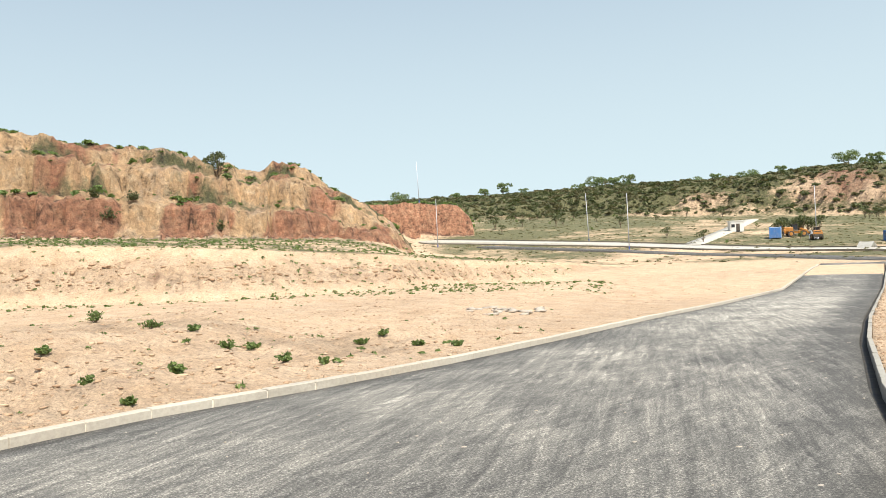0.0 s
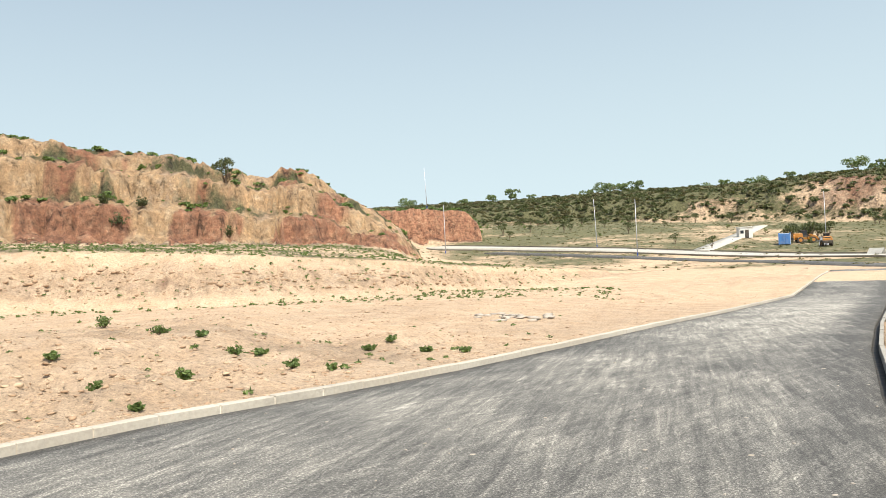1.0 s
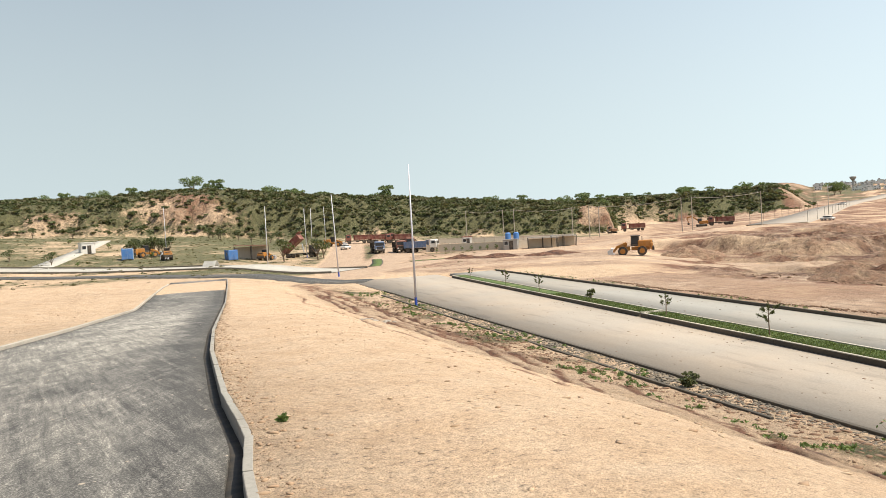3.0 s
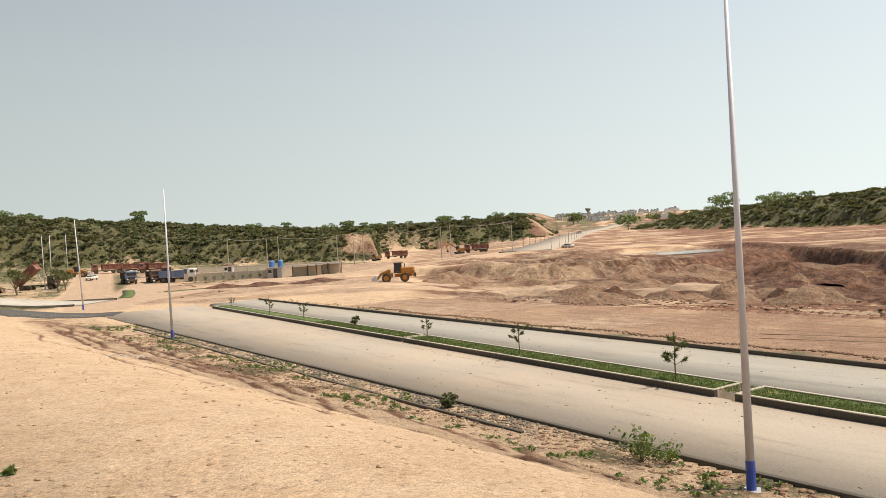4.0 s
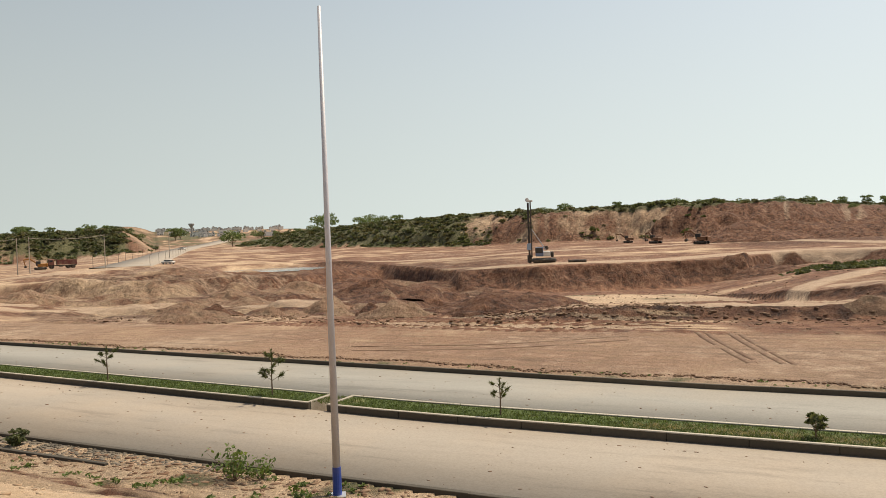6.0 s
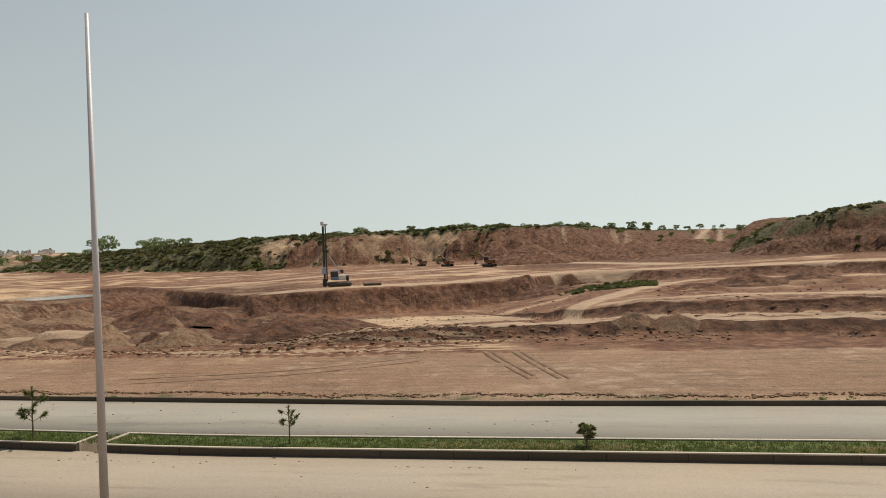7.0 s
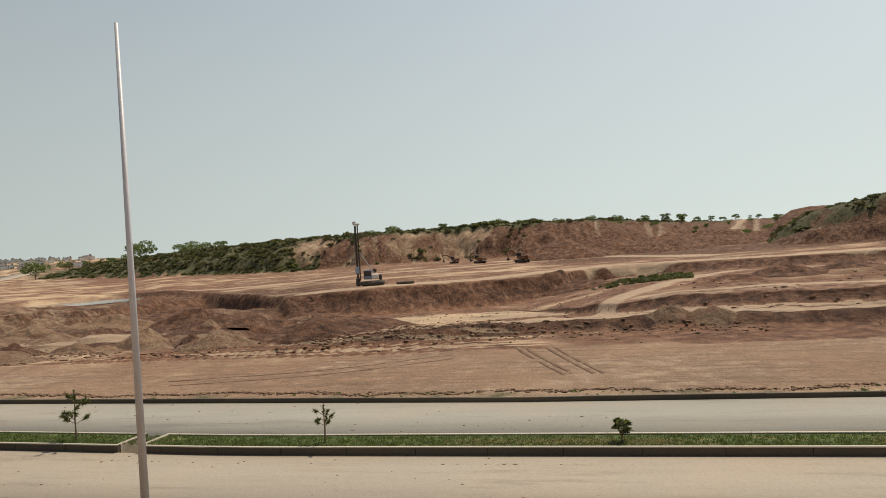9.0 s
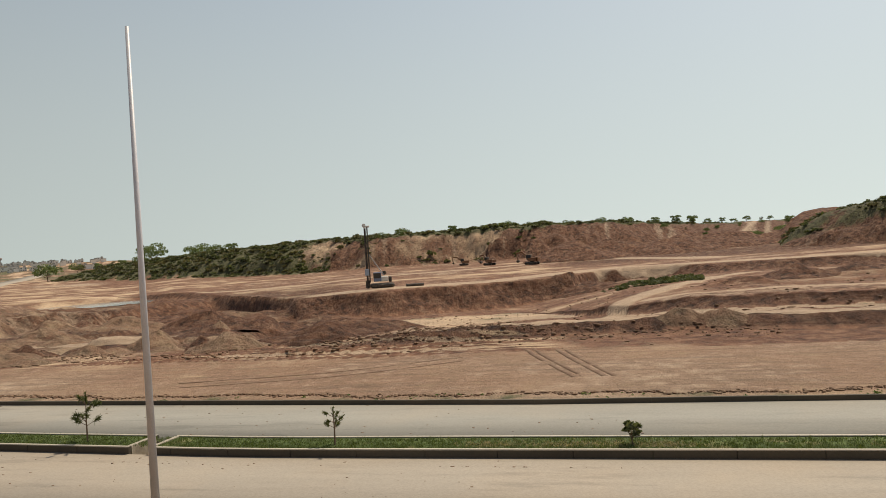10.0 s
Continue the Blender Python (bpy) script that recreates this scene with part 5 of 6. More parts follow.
rs_h = random.Random(21)
for k in range(44):
    b = rs_h.uniform(72, 100)
    r = rs_h.uniform(66, 118) * (1.0 if b > 80 else 1.1)
    heap(b, r, rs_h.uniform(2.0, 5.5), rs_h.uniform(0.5, 1.7), RED_HEAP if rs_h.random() < (0.75 if b > 84 else 0.15) else TAN_HEAP, "rough red-brown mound of dug earth", 300 + k)
rs = np.random.RandomState(90)
cb, cr = rs.uniform(66, 140, 5200), np.where(rs.rand(5200) < 0.55, 61 + 3.0 * rs.normal(size=5200), rs.uniform(62, 125, 5200))
cr = np.where((cb < 80) & (cr < 72), cr + 14, cr)
cx, cy = cr * np.sin(np.radians(cb)), cr * np.cos(np.radians(cb))
keep = (uv_of(cx, cy)[1] > 51) & not_way(cx, cy) & (grain(cx, cy, 9, 3) > -0.25)
cx, cy = cx[keep], cy[keep]
cw = 0.05 + 0.22 * rs.rand(len(cx)) ** 3
strewn("dig_clods", "broken red-brown clods strewn over the dig", "clods", np.stack([cx, cy, land(cx, cy)[0] + 0.02, cw, cw], 1), ROCKS, CLOD, seed=15)
hollow = spots_where(900, 114, 121, 128, 150, lambda zo, g, z, x, y, q: (q < 0.5) & (grain(x, y, 8, 3) > 0.02), 0.3, 1.0, 33)
strewn("hollow_bushes", "dark green bushes in a hollow of the dig", "bushes", hollow, BUSHES, LEAF, seed=16)

# ---- pond ----
m_water, nt_w, b_w = nodes_of("pond_water", 0.12)
b_w.inputs["Base Color"].default_value = (0.20, 0.22, 0.20, 1)
_wn = noise_node(nt_w, 1.5, 3, 0.5, place_of(nt_w))
bump(nt_w, b_w, _wn.outputs["Fac"], 0.1, 0.02)
bm = bmesh.new()
bmesh.ops.create_circle(bm, cap_ends=True, segments=40, radius=1)
for w in bm.verts:
    w.co.x *= 15
    w.co.y *= 15
pond_ob = part("pond", bm, m_water)
pond_ob.matrix_basis = Matrix.Translation((*polar(78.6, 214), POND)) @ Matrix.Rotation(radians(-78.6 - 0), 4, "Z")
tagged(pond_ob, "shallow grey-green pool of water in the dig", "water", kind="structure")


# ---- saplings and shrubs ----
NEEDLE = leaf_material("needle_green", (0.05, 0.07, 0.02), (0.15, 0.16, 0.05))


def sapling_kind(seed, tall, limbs, label, sparse=1.0):
    """A young pine: a thin stem with rising limbs that end in needle brushes."""
    rs = random.Random(seed)
    th = tagged(new("sapling"), label, "sapling", "saplings of the median")
    bm = bmesh.new()
    tube(bm, (0, 0, -0.05), (0.02, 0, tall * 0.5), 0.034, 0.026, 7)
    tube(bm, (0.02, 0, tall * 0.5), (0.0, 0.02, tall * 0.9), 0.026, 0.012, 7)
    V, F, n = [], [], 0
    tips = [((0, 0.02, tall * 0.78), (0.02, 0.02, tall))]
    for k in range(limbs):
        a = k * 2.4 + rs.random()
        z0 = tall * rs.uniform(0.32, 0.8)
        out = tall * rs.uniform(0.16, 0.34)
        tip = (math.cos(a) * out, math.sin(a) * out, z0 + out * rs.uniform(0.3, 0.9))
        limb = bmesh.new()
        tube(limb, (0.01, 0, z0), tip, 0.012, 0.006, 5)
        part("branch", limb, BARK, th)
        tips.append(((tip[0] * 0.55, tip[1] * 0.55, z0 + (tip[2] - z0) * 0.55), tip))
    part("stem", bm, BARK, th)
    for p, q in tips:
        p, q = Vector(p), Vector(q)
        for k in range(int(80 * sparse)):
            o = p.lerp(q, rs.random() * 1.05)
            d = ((q - p).normalized() * 0.7 + Vector((rs.gauss(0, 1), rs.gauss(0, 1), rs.gauss(0, 1))) * 0.55).normalized() * tall * rs.uniform(0.06, 0.12)
            s = d.cross(Vector((rs.random(), rs.random(), rs.random()))).normalized() * 0.016
            V += [o - s, o + s, o + d]
            F.append((n, n + 1, n + 2))
            n += 3
    ob = new("needles", mesh_from("needles", [w[:] for w in V], F, NEEDLE))
    ob.parent = th
    return th


SAP = [sapling_kind(61, 1.85, 12, "young pine sapling with sparse needle tufts"), sapling_kind(62, 1.3, 9, "small dry pine sapling with open limbs", 0.7), sapling_kind(63, 1.6, 11, "young pine sapling with sparse needle tufts")]
ROUND = tree_kind(64, 1.0, 0.75, LEAF, "small round-clipped tree on the median", 240, 0.5, "sapling")
done_s = set()
for u, v, k, size in ((21.9, 27.0, 0, 1.0), (11.1, 26.6, 1, 1.0), (33.2, 28.0, 2, 1.0), (43.0, 28.4, 1, 1.05), (54.3, 29.2, 3, 1.0), (0.6, 26.6, 3, 0.85), (65.8, 30.2, 1, 1.1), (74.7, 30.5, 2, 0.9), (88.0, 31.4, 1, 0.9)):
    th = (SAP + [ROUND])[k]
    k_in = (float(median_front(u)) + 0.75) / v   # drawn in along its bearing to stand in the bed
    x, y = xy_of(u * k_in, float(median_front(u * k_in)) + 0.75)
    m = Matrix.Translation((x, y, PLAIN + 0.22)) @ Matrix.Rotation(u, 4, "Z") @ Matrix.Scale(size, 4)
    if k in done_s:
        copy_thing(th, m)
    else:
        th.matrix_basis = m
    done_s.add(k)


def shrub(b, r, tall, wide, leaf_mat, label, seed, stems=9, cards=26, leaf=0.06, name="shrub"):
    """Several thin stems from one root, with leaves along the upper half."""
    rs = random.Random(seed)
    th = tagged(new(name), label, "shrub")
    bm = bmesh.new()
    blobs = []
    for k in range(stems):
        a = k * 2.4 + rs.random()
        out = wide * 0.5 * rs.uniform(0.2, 1.0)
        tip = (math.cos(a) * out, math.sin(a) * out, tall * rs.uniform(0.3, 1.0) * (1.15 - 0.6 * out / wide))
        tube(bm, (0, 0, -0.05), (tip[0] * 0.5, tip[1] * 0.5, tip[2] * 0.6), 0.012, 0.008, 5)
        tube(bm, (tip[0] * 0.5, tip[1] * 0.5, tip[2] * 0.6), tip, 0.008, 0.003, 5)
        blobs += [(tip[0] * 0.9, tip[1] * 0.9, tip[2] * 0.92, wide * 0.12), (tip[0] * 0.6, tip[1] * 0.6, tip[2] * 0.6, wide * 0.13), (tip[0] * 0.5, tip[1] * 0.5, tip[2] * 0.3, wide * 0.13)]
    part("stem", bm, BARK, th)
    v, f = leaf_cards(seed, cards * stems, 1.0, leaf, blobs, 0.5, 0.4)
    ob = new("leaves", mesh_from("leaves", v, f, leaf_mat))
    ob.parent = th
    x, y = polar(b, r)
    th.location = (x, y, ground_at(x, y))
    return th


shrub(75.6, 22.6, 1.15, 1.7, LEAF_FRESH, "leafy green shrub beside the drain wall", 71, 12, 26, 0.07)
shrub(62.0, 30.6, 0.5, 0.75, LEAF, "dense tussock of grass on the gravel strip", 72, 16, 30, 0.09, "tussock")
shrub(77.5, 22.6, 0.55, 1.2, LEAF_FRESH, "low green shrub beside the drain wall", 73, 9, 22, 0.06)
for k, (b, r, tall, wide) in enumerate(((-24.3, 27.3, 0.6, 0.85), (-19.3, 15.7, 0.42, 0.42), (-15.8, 20.0, 0.36, 0.5), (-20.8, 23.2, 0.38, 0.8), (-6.4, 22.5, 0.3, 0.6), (-27.5, 18.3, 0.26, 0.45), (-25.0, 16.2, 0.34, 0.42),
                                        (-9.1, 17.7, 0.24, 0.4), (-11.9, 18.0, 0.26, 0.5), (-4.8, 23.4, 0.26, 0.45), (-14.2, 20.5, 0.26, 0.6), (-2.2, 21.5, 0.22, 0.5), (-18, 22.8, 0.25, 0.5), (0.6, 20.8, 0.2, 0.5), (-22.5, 13.2, 0.2, 0.3),
                                        (33.2, 10.4, 0.12, 0.15), (-15.9, 96.4, 1.6, 2.0), (-23.2, 94.6, 1.3, 3.0), (-24, 95.4, 1.1, 1.6), (-21.5, 98, 1.2, 2.0))):
    tall = tall * 0.62 if r < 40 else tall
    wide = wide * 0.85 if r < 40 else wide
    shrub(b, r, tall, wide, LEAF_FRESH if r < 40 else LEAF, "bright green weed growing in dry sand" if r < 40 else "green bush on the red hill slope", 80 + k, 11, 26, 0.045 if r < 40 else 0.16, "weed_plant" if r < 40 else "bush")

# ---- machines ----
YELLOW = paint("machine_yellow", (0.42, 0.16, 0.016), 0.5, 0, 0.3, 1.2)
DARK = paint("dark_steel", (0.045, 0.04, 0.036), 0.6, 0.3, 0.35, 2)
RUBBER = paint("rubber", (0.025, 0.023, 0.021), 0.85, 0, 0.45, 3)
MAROON = paint("maroon_paint", (0.19, 0.05, 0.035), 0.6, 0, 0.5, 1.0)
WHITE = paint("white_paint", (0.72, 0.70, 0.65), 0.5, 0, 0.3, 1.0)
CABBLUE = paint("cab_blue", (0.10, 0.17, 0.30), 0.45, 0, 0.35, 1.5)
SKYBLUE = paint("container_blue", (0.06, 0.20, 0.48), 0.55, 0, 0.3, 1.0)
PALEBLUE = paint("faded_blue", (0.36, 0.47, 0.60), 0.55, 0, 0.35, 1.0)
WALL = paint("plaster", (0.58, 0.50, 0.39), 0.9, 0, 0.4, 0.8)
GREYROOF = paint("sheet_roof", (0.34, 0.33, 0.31), 0.6, 0.2, 0.4, 1.0)
GLASS, nt_g, b_g = nodes_of("dark_glass", 0.08)
b_g.inputs["Base Color"].default_value = (0.03, 0.035, 0.04, 1)


def made(name, parent, material, shapes, label=""):
    """A part from boxes ('b', centre, size, turn about y, bevel) and tubes ('t', ends, radii)."""
    bm = bmesh.new()
    for s in shapes:
        if s[0] == "b":
            rot = Matrix.Rotation(radians(s[7]), 4, "Y") if len(s) > 7 and s[7] else None
            box(bm, *s[1:7], rot=rot, bevel=s[8] if len(s) > 8 else 0.03)
        else:
            tube(bm, s[1], s[2], s[3], s[4], s[5] if len(s) > 5 else 12)
    return part(name, bm, material, parent, label)


def wheel(parent, x, y, z, r, w, rim_mat):
    ty = made("wheel", parent, RUBBER, [("t", (x, y - w / 2, z), (x, y + w / 2, z), r, r, 20), ("t", (x, y - w * 0.56, z), (x, y + w * 0.56, z), r * 0.86, r * 0.86, 20)])
    made("rim", ty, rim_mat, [("t", (x, y - w * 0.60, z), (x, y + w * 0.60, z), r * 0.55, r * 0.55, 14), ("t", (x, y - w * 0.64, z), (x, y + w * 0.64, z), r * 0.2, r * 0.2, 10)])


def wheel_loader(label):
    th = tagged(new("wheel_loader"), label, "loader")
    made("engine_hood", th, YELLOW, [("b", -2.15, 0, 1.95, 2.3, 1.9, 1.15, 0, 0.12), ("b", -3.2, 0, 1.5, 0.5, 2.3, 1.2, 0, 0.12)])
    made("counterweight", th, DARK, [("b", -3.45, 0, 1.15, 0.35, 2.4, 0.7, 0, 0.06), ("b", -3.32, 0, 2.0, 0.12, 1.4, 0.7, 0, 0.02)])
    made("rear_frame", th, YELLOW, [("b", -1.4, 0, 1.15, 3.0, 1.1, 0.55, 0, 0.05), ("b", -1.3, 0.98, 1.45, 1.8, 0.5, 0.12), ("b", -1.3, -0.98, 1.45, 1.8, 0.5, 0.12)])
    made("front_frame", th, YELLOW, [("b", 1.25, 0, 1.2, 1.9, 1.0, 0.7, 0, 0.06), ("b", 1.15, 0, 1.75, 0.7, 0.9, 0.9, -12, 0.06)])
    made("cab", th, DARK, [("b", -0.55, 0, 1.75, 1.5, 1.45, 0.35)] + [("t", (x, y, 1.9), (x * 0.9 - 0.05, y * 0.92, 3.2), 0.055, 0.055, 8) for x in (-1.2, 0.12) for y in (-0.68, 0.68)])
    made("cab_glass", th, GLASS, [("b", -0.55, 0, 2.55, 1.25, 1.28, 1.25, 0, 0.05)])
    made("cab_roof", th, DARK, [("b", -0.6, 0, 3.27, 1.65, 1.5, 0.14, 0, 0.05)])
    for y in (-0.55, 0.55):
        made("lift_arm", th, YELLOW, [("b", 1.75, y, 1.75, 1.9, 0.16, 0.4, 22, 0.03), ("b", 2.85, y, 0.95, 1.1, 0.16, 0.36, 48, 0.03)])
    made("lift_cylinder", th, STEEL, [("t", (1.2, 0, 1.9), (2.9, 0, 1.2), 0.09, 0.06)])
    made("bucket", th, STEEL, [("b", 3.15, 0, 0.72, 0.12, 2.75, 1.15, 18, 0.02), ("b", 3.7, 0, 0.2, 1.15, 2.75, 0.1, 3, 0.02), ("b", 3.25, 0, 1.3, 0.4, 2.75, 0.08, -20, 0.02)]
         + [("b", 3.5, y, 0.62, 0.85, 0.07, 0.85, 18, 0.02) for y in (-1.36, 1.36)], "worn grey steel bucket")
    made("exhaust", th, DARK, [("t", (-1.7, 0.35, 2.4), (-1.7, 0.35, 3.15), 0.07, 0.06)])
    made("ladder", th, DARK, [("b", -0.3, 1.25, h, 0.5, 0.22, 0.05) for h in (0.6, 0.95, 1.3)])
    for x in (-1.65, 1.5):
        for y in (-1.05, 1.05):
            wheel(th, x, y, 0.78, 0.78, 0.58, YELLOW)
    return th


def dump_truck(label, cab_mat, body_mat, tip=0.0):
    th = tagged(new("dump_truck"), label, "truck", "dump trucks of the site")
    made("chassis", th, DARK, [("b", 0, 0.4, 0.95, 8.0, 0.18, 0.3), ("b", 0, -0.4, 0.95, 8.0, 0.18, 0.3), ("b", 0.6, 1.0, 0.8, 1.2, 0.5, 0.5, 0, 0.08)])
    made("cab", th, cab_mat, [("b", 3.35, 0, 1.85, 1.75, 2.4, 1.5, 0, 0.12), ("b", 3.25, 0, 2.75, 1.5, 2.3, 0.5, 0, 0.15)])
    made("windscreen", th, GLASS, [("b", 4.2, 0, 2.3, 0.08, 2.1, 0.75, 0, 0.02), ("b", 3.4, 0, 2.35, 0.9, 2.43, 0.6, 0, 0.02)])
    made("grille", th, DARK, [("b", 4.25, 0, 1.5, 0.06, 1.6, 0.5)] + [("b", 4.28, 0, 1.34 + 0.11 * k, 0.05, 1.5, 0.04) for k in range(4)])
    made("bumper", th, DARK, [("b", 4.25, 0, 0.85, 0.25, 2.4, 0.4, 0, 0.05)])
    for y in (-0.9, 0.9):
        made("headlight", th, WHITE, [("b", 4.3, y, 1.15, 0.08, 0.35, 0.2, 0, 0.03)])
        made("mirror", th, DARK, [("b", 4.1, y * 1.55, 2.4, 0.1, 0.2, 0.45), ("t", (4.1, y * 1.2, 2.6), (4.1, y * 1.55, 2.55), 0.02, 0.02, 6)])
    bm = bmesh.new()
    for s in [(0, 0, 0.05, 5.6, 2.4, 0.12), (0, 1.2, 0.75, 5.6, 0.1, 1.4), (0, -1.2, 0.75, 5.6, 0.1, 1.4), (2.8, 0, 0.85, 0.1, 2.5, 1.7), (-2.8, 0, 0.7, 0.1, 2.4, 1.3), (3.2, 0, 1.68, 0.9, 2.3, 0.08)]:
        box(bm, *s, bevel=0.02)
    for k in range(7):
        for y in (-1.29, 1.29):
            box(bm, -2.6 + k * 0.86, y, 0.72, 0.12, 0.1, 1.4, bevel=0.01)
    for y in (-1.28, 1.28):
        box(bm, 0, y, 1.46, 5.7, 0.14, 0.12, bevel=0.01)
    bmesh.ops.transform(bm, matrix=Matrix.Translation((-1.2 - 2.6, 0, 1.15)) @ Matrix.Rotation(radians(-tip), 4, "Y") @ Matrix.Translation((2.6, 0, 0.05)), verts=bm.verts)
    part("tipper_body", bm, body_mat, th)
    if tip:
        made("tipping_ram", th, STEEL, [("t", (0.8, 0, 1.1), (0.3, 0, 3.6), 0.11, 0.08)])
    for x in (3.1, -1.6, -3.0):
        for y in (-1.0, 1.0):
            wheel(th, x, y, 0.55, 0.55, 0.42 if x > 0 else 0.55, DARK)
    return th


def excavator(label, body_mat):
    th = tagged(new("excavator"), label, "excavator")
    for y in (-1.1, 1.1):
        made("track", th, DARK, [("b", 0, y, 0.45, 3.2, 0.6, 0.75, 0, 0.2), ("t", (1.5, y - 0.3, 0.45), (1.5, y + 0.3, 0.45), 0.42, 0.42, 14), ("t", (-1.5, y - 0.3, 0.45), (-1.5, y + 0.3, 0.45), 0.42, 0.42, 14)])
    made("turntable", th, DARK, [("t", (0, 0, 0.7), (0, 0, 1.05), 0.7, 0.7, 18)])
    made("house", th, body_mat, [("b", -0.6, 0, 1.6, 3.0, 2.5, 1.1, 0, 0.1), ("b", -1.9, 0, 1.6, 0.7, 2.5, 1.2, 0, 0.15)])
    made("cab", th, DARK, [("b", 0.6, 0.75, 2.2, 1.4, 0.95, 1.6, 0, 0.1)])
    made("cab_glass", th, GLASS, [("b", 0.68, 0.77, 2.4, 1.32, 0.98, 0.95, 0, 0.03)])
    made("boom", th, body_mat, [("b", 1.9, -0.1, 2.9, 3.0, 0.35, 0.45, -38, 0.05), ("b", 3.8, -0.1, 3.7, 1.9, 0.32, 0.4, 8, 0.05)])
    made("stick", th, body_mat, [("b", 4.7, -0.1, 2.6, 0.3, 0.28, 2.4, 12, 0.04)])
    made("bucket", th, DARK, [("b", 4.45, -0.1, 1.2, 0.8, 1.1, 0.7, 20, 0.1)])
    made("boom_cylinder", th, STEEL, [("t", (0.9, -0.1, 1.9), (2.4, -0.1, 3.3), 0.08, 0.06)])
    return th


def drill_rig(tall):
    th = tagged(new("drilling_rig"), "tracked white and dark piling rig with tall upright mast", "drilling rig")
    for y in (-1.3, 1.3):
        made("track", th, DARK, [("b", 0, y, 0.5, 4.6, 0.75, 0.85, 0, 0.25)])
    made("house", th, WHITE, [("b", -0.3, 0, 1.75, 1.8, 2.2, 1.0, 0, 0.12)])
    made("counterweight", th, DARK, [("b", -1.6, 0, 1.6, 0.5, 2.4, 1.1, 0, 0.15)])
    made("cab", th, CABBLUE, [("b", 0.9, 1.0, 2.2, 1.5, 1.0, 1.8, 0, 0.1)])
    made("cab_glass", th, GLASS, [("b", 0.98, 1.02, 2.45, 1.42, 1.03, 1.0, 0, 0.03)])
    made("mast", th, DARK, [("b", 2.3, y, tall / 2 + 0.6, 0.22, 0.2, tall - 1.2, 0, 0.02) for y in (-0.42, 0.42)] + [("b", 2.3, 0, 1.2 + k * 0.75, 0.2, 0.8, 0.1, 0, 0.0) for k in range(int((tall - 1.6) / 0.75))])
    made("mast_head", th, WHITE, [("b", 2.45, 0, tall + 0.1, 1.2, 0.9, 0.35, 0, 0.05), ("t", (2.9, -0.25, tall + 0.35), (2.9, 0.25, tall + 0.35), 0.35, 0.35, 14)])
    made("kelly_bar", th, DARK, [("t", (2.75, 0, 1.6), (2.75, 0, tall - 0.2), 0.2, 0.2, 12)])
    made("rotary_drive", th, PALEBLUE, [("b", 2.75, 0, 3.2, 0.9, 0.9, 1.3, 0, 0.1)])
    made("auger", th, DARK, [("t", (2.75, 0, 0.15), (2.75, 0, 1.6), 0.45, 0.45, 14), ("t", (2.75, 0, 0.0), (2.75, 0, 0.2), 0.1, 0.45, 14)])
    for y in (-0.6, 0.6):
        made("stay", th, STEEL, [("t", (-0.4, y, 2.5), (2.2, y * 0.7, tall * 0.55), 0.07, 0.05)])
    made("winch", th, DARK, [("t", (-0.5, -0.6, 2.9), (-0.5, 0.6, 2.9), 0.4, 0.4, 14)])
    return th


def stand(th, b, r, heading, size=1.0, copy=False):
    """Set a thing on the land at a bearing and distance; heading is the bearing that it faces."""
    x, y = polar(b, r)
    m = Matrix.Translation((x, y, ground_at(x, y) - 0.03)) @ Matrix.Rotation(radians(90 - heading), 4, "Z") @ Matrix.Scale(size, 4)
    if copy:
        return copy_thing(th, m)
    th.matrix_basis = m
    return th


loader = stand(wheel_loader("orange-yellow wheel loader with lowered steel bucket"), 58.7, 134.6, -30)
stand(loader, 24.4, 202, 100, 0.9, True)
stand(loader, 25.6, 190, 20, 0.85, True)
stand(loader, 32.3, 190, 60, 0.8, True)
stand(loader, 37.2, 236, 140, 0.9, True)
red_truck = stand(dump_truck("dusty maroon dump truck with ribbed tipper body", MAROON, MAROON), 58.9, 285, -30)
for b, r, h in ((64.8, 272, -35), (39.0, 249, -55), (40.6, 250, 125), (41.9, 246, -55), (42.6, 212, 215)):
    stand(red_truck, b, r, h, 1.0, True)
blue_truck = stand(dump_truck("blue-grey dump truck with dark tipper body", CABBLUE, DARK), 40.3, 196, 212)
stand(dump_truck("maroon dump truck with dark cab", MAROON, DARK), 41.9, 195, 214)
stand(dump_truck("red dump truck with tipper body raised", DARK, MAROON, 38), 34.8, 194, 150)
stand(dump_truck("white dump truck with blue load", WHITE, CABBLUE), 43.5, 189, 150)
RUST = paint("dusty_orange", (0.20, 0.085, 0.035), 0.6, 0, 0.5, 1.2)
exc = stand(excavator("dusty orange tracked excavator on the bench", RUST), 109.2, 232, 40)
stand(exc, 106.1, 255, 60, 0.9, True)
stand(exc, 114.4, 268, 190, 0.9, True)
stand(exc, 104.2, 268, 10, 0.8, True)
stand(exc, 57.4, 275, 30, 0.8, True)
stand(excavator("yellow bulldozer-like excavator beside the haul road", YELLOW), 63.5, 268, -30, 0.9)
stand(drill_rig(12.0), 98.2, 153, 5)
for k, (b, r) in enumerate(((100.6, 152),)):
    pile = tagged(new("steel_pile"), "dark steel pile casing lying on the bench", "pipe")
    made("casing", pile, DARK, [("t", (-1.7, 0, 0.28), (1.7, 0, 0.28), 0.27, 0.27, 18), ("t", (-1.75, 0, 0.3), (-1.55, 0, 0.3), 0.32, 0.32, 18)])
    stand(pile, b, r, 190 + k * 8)


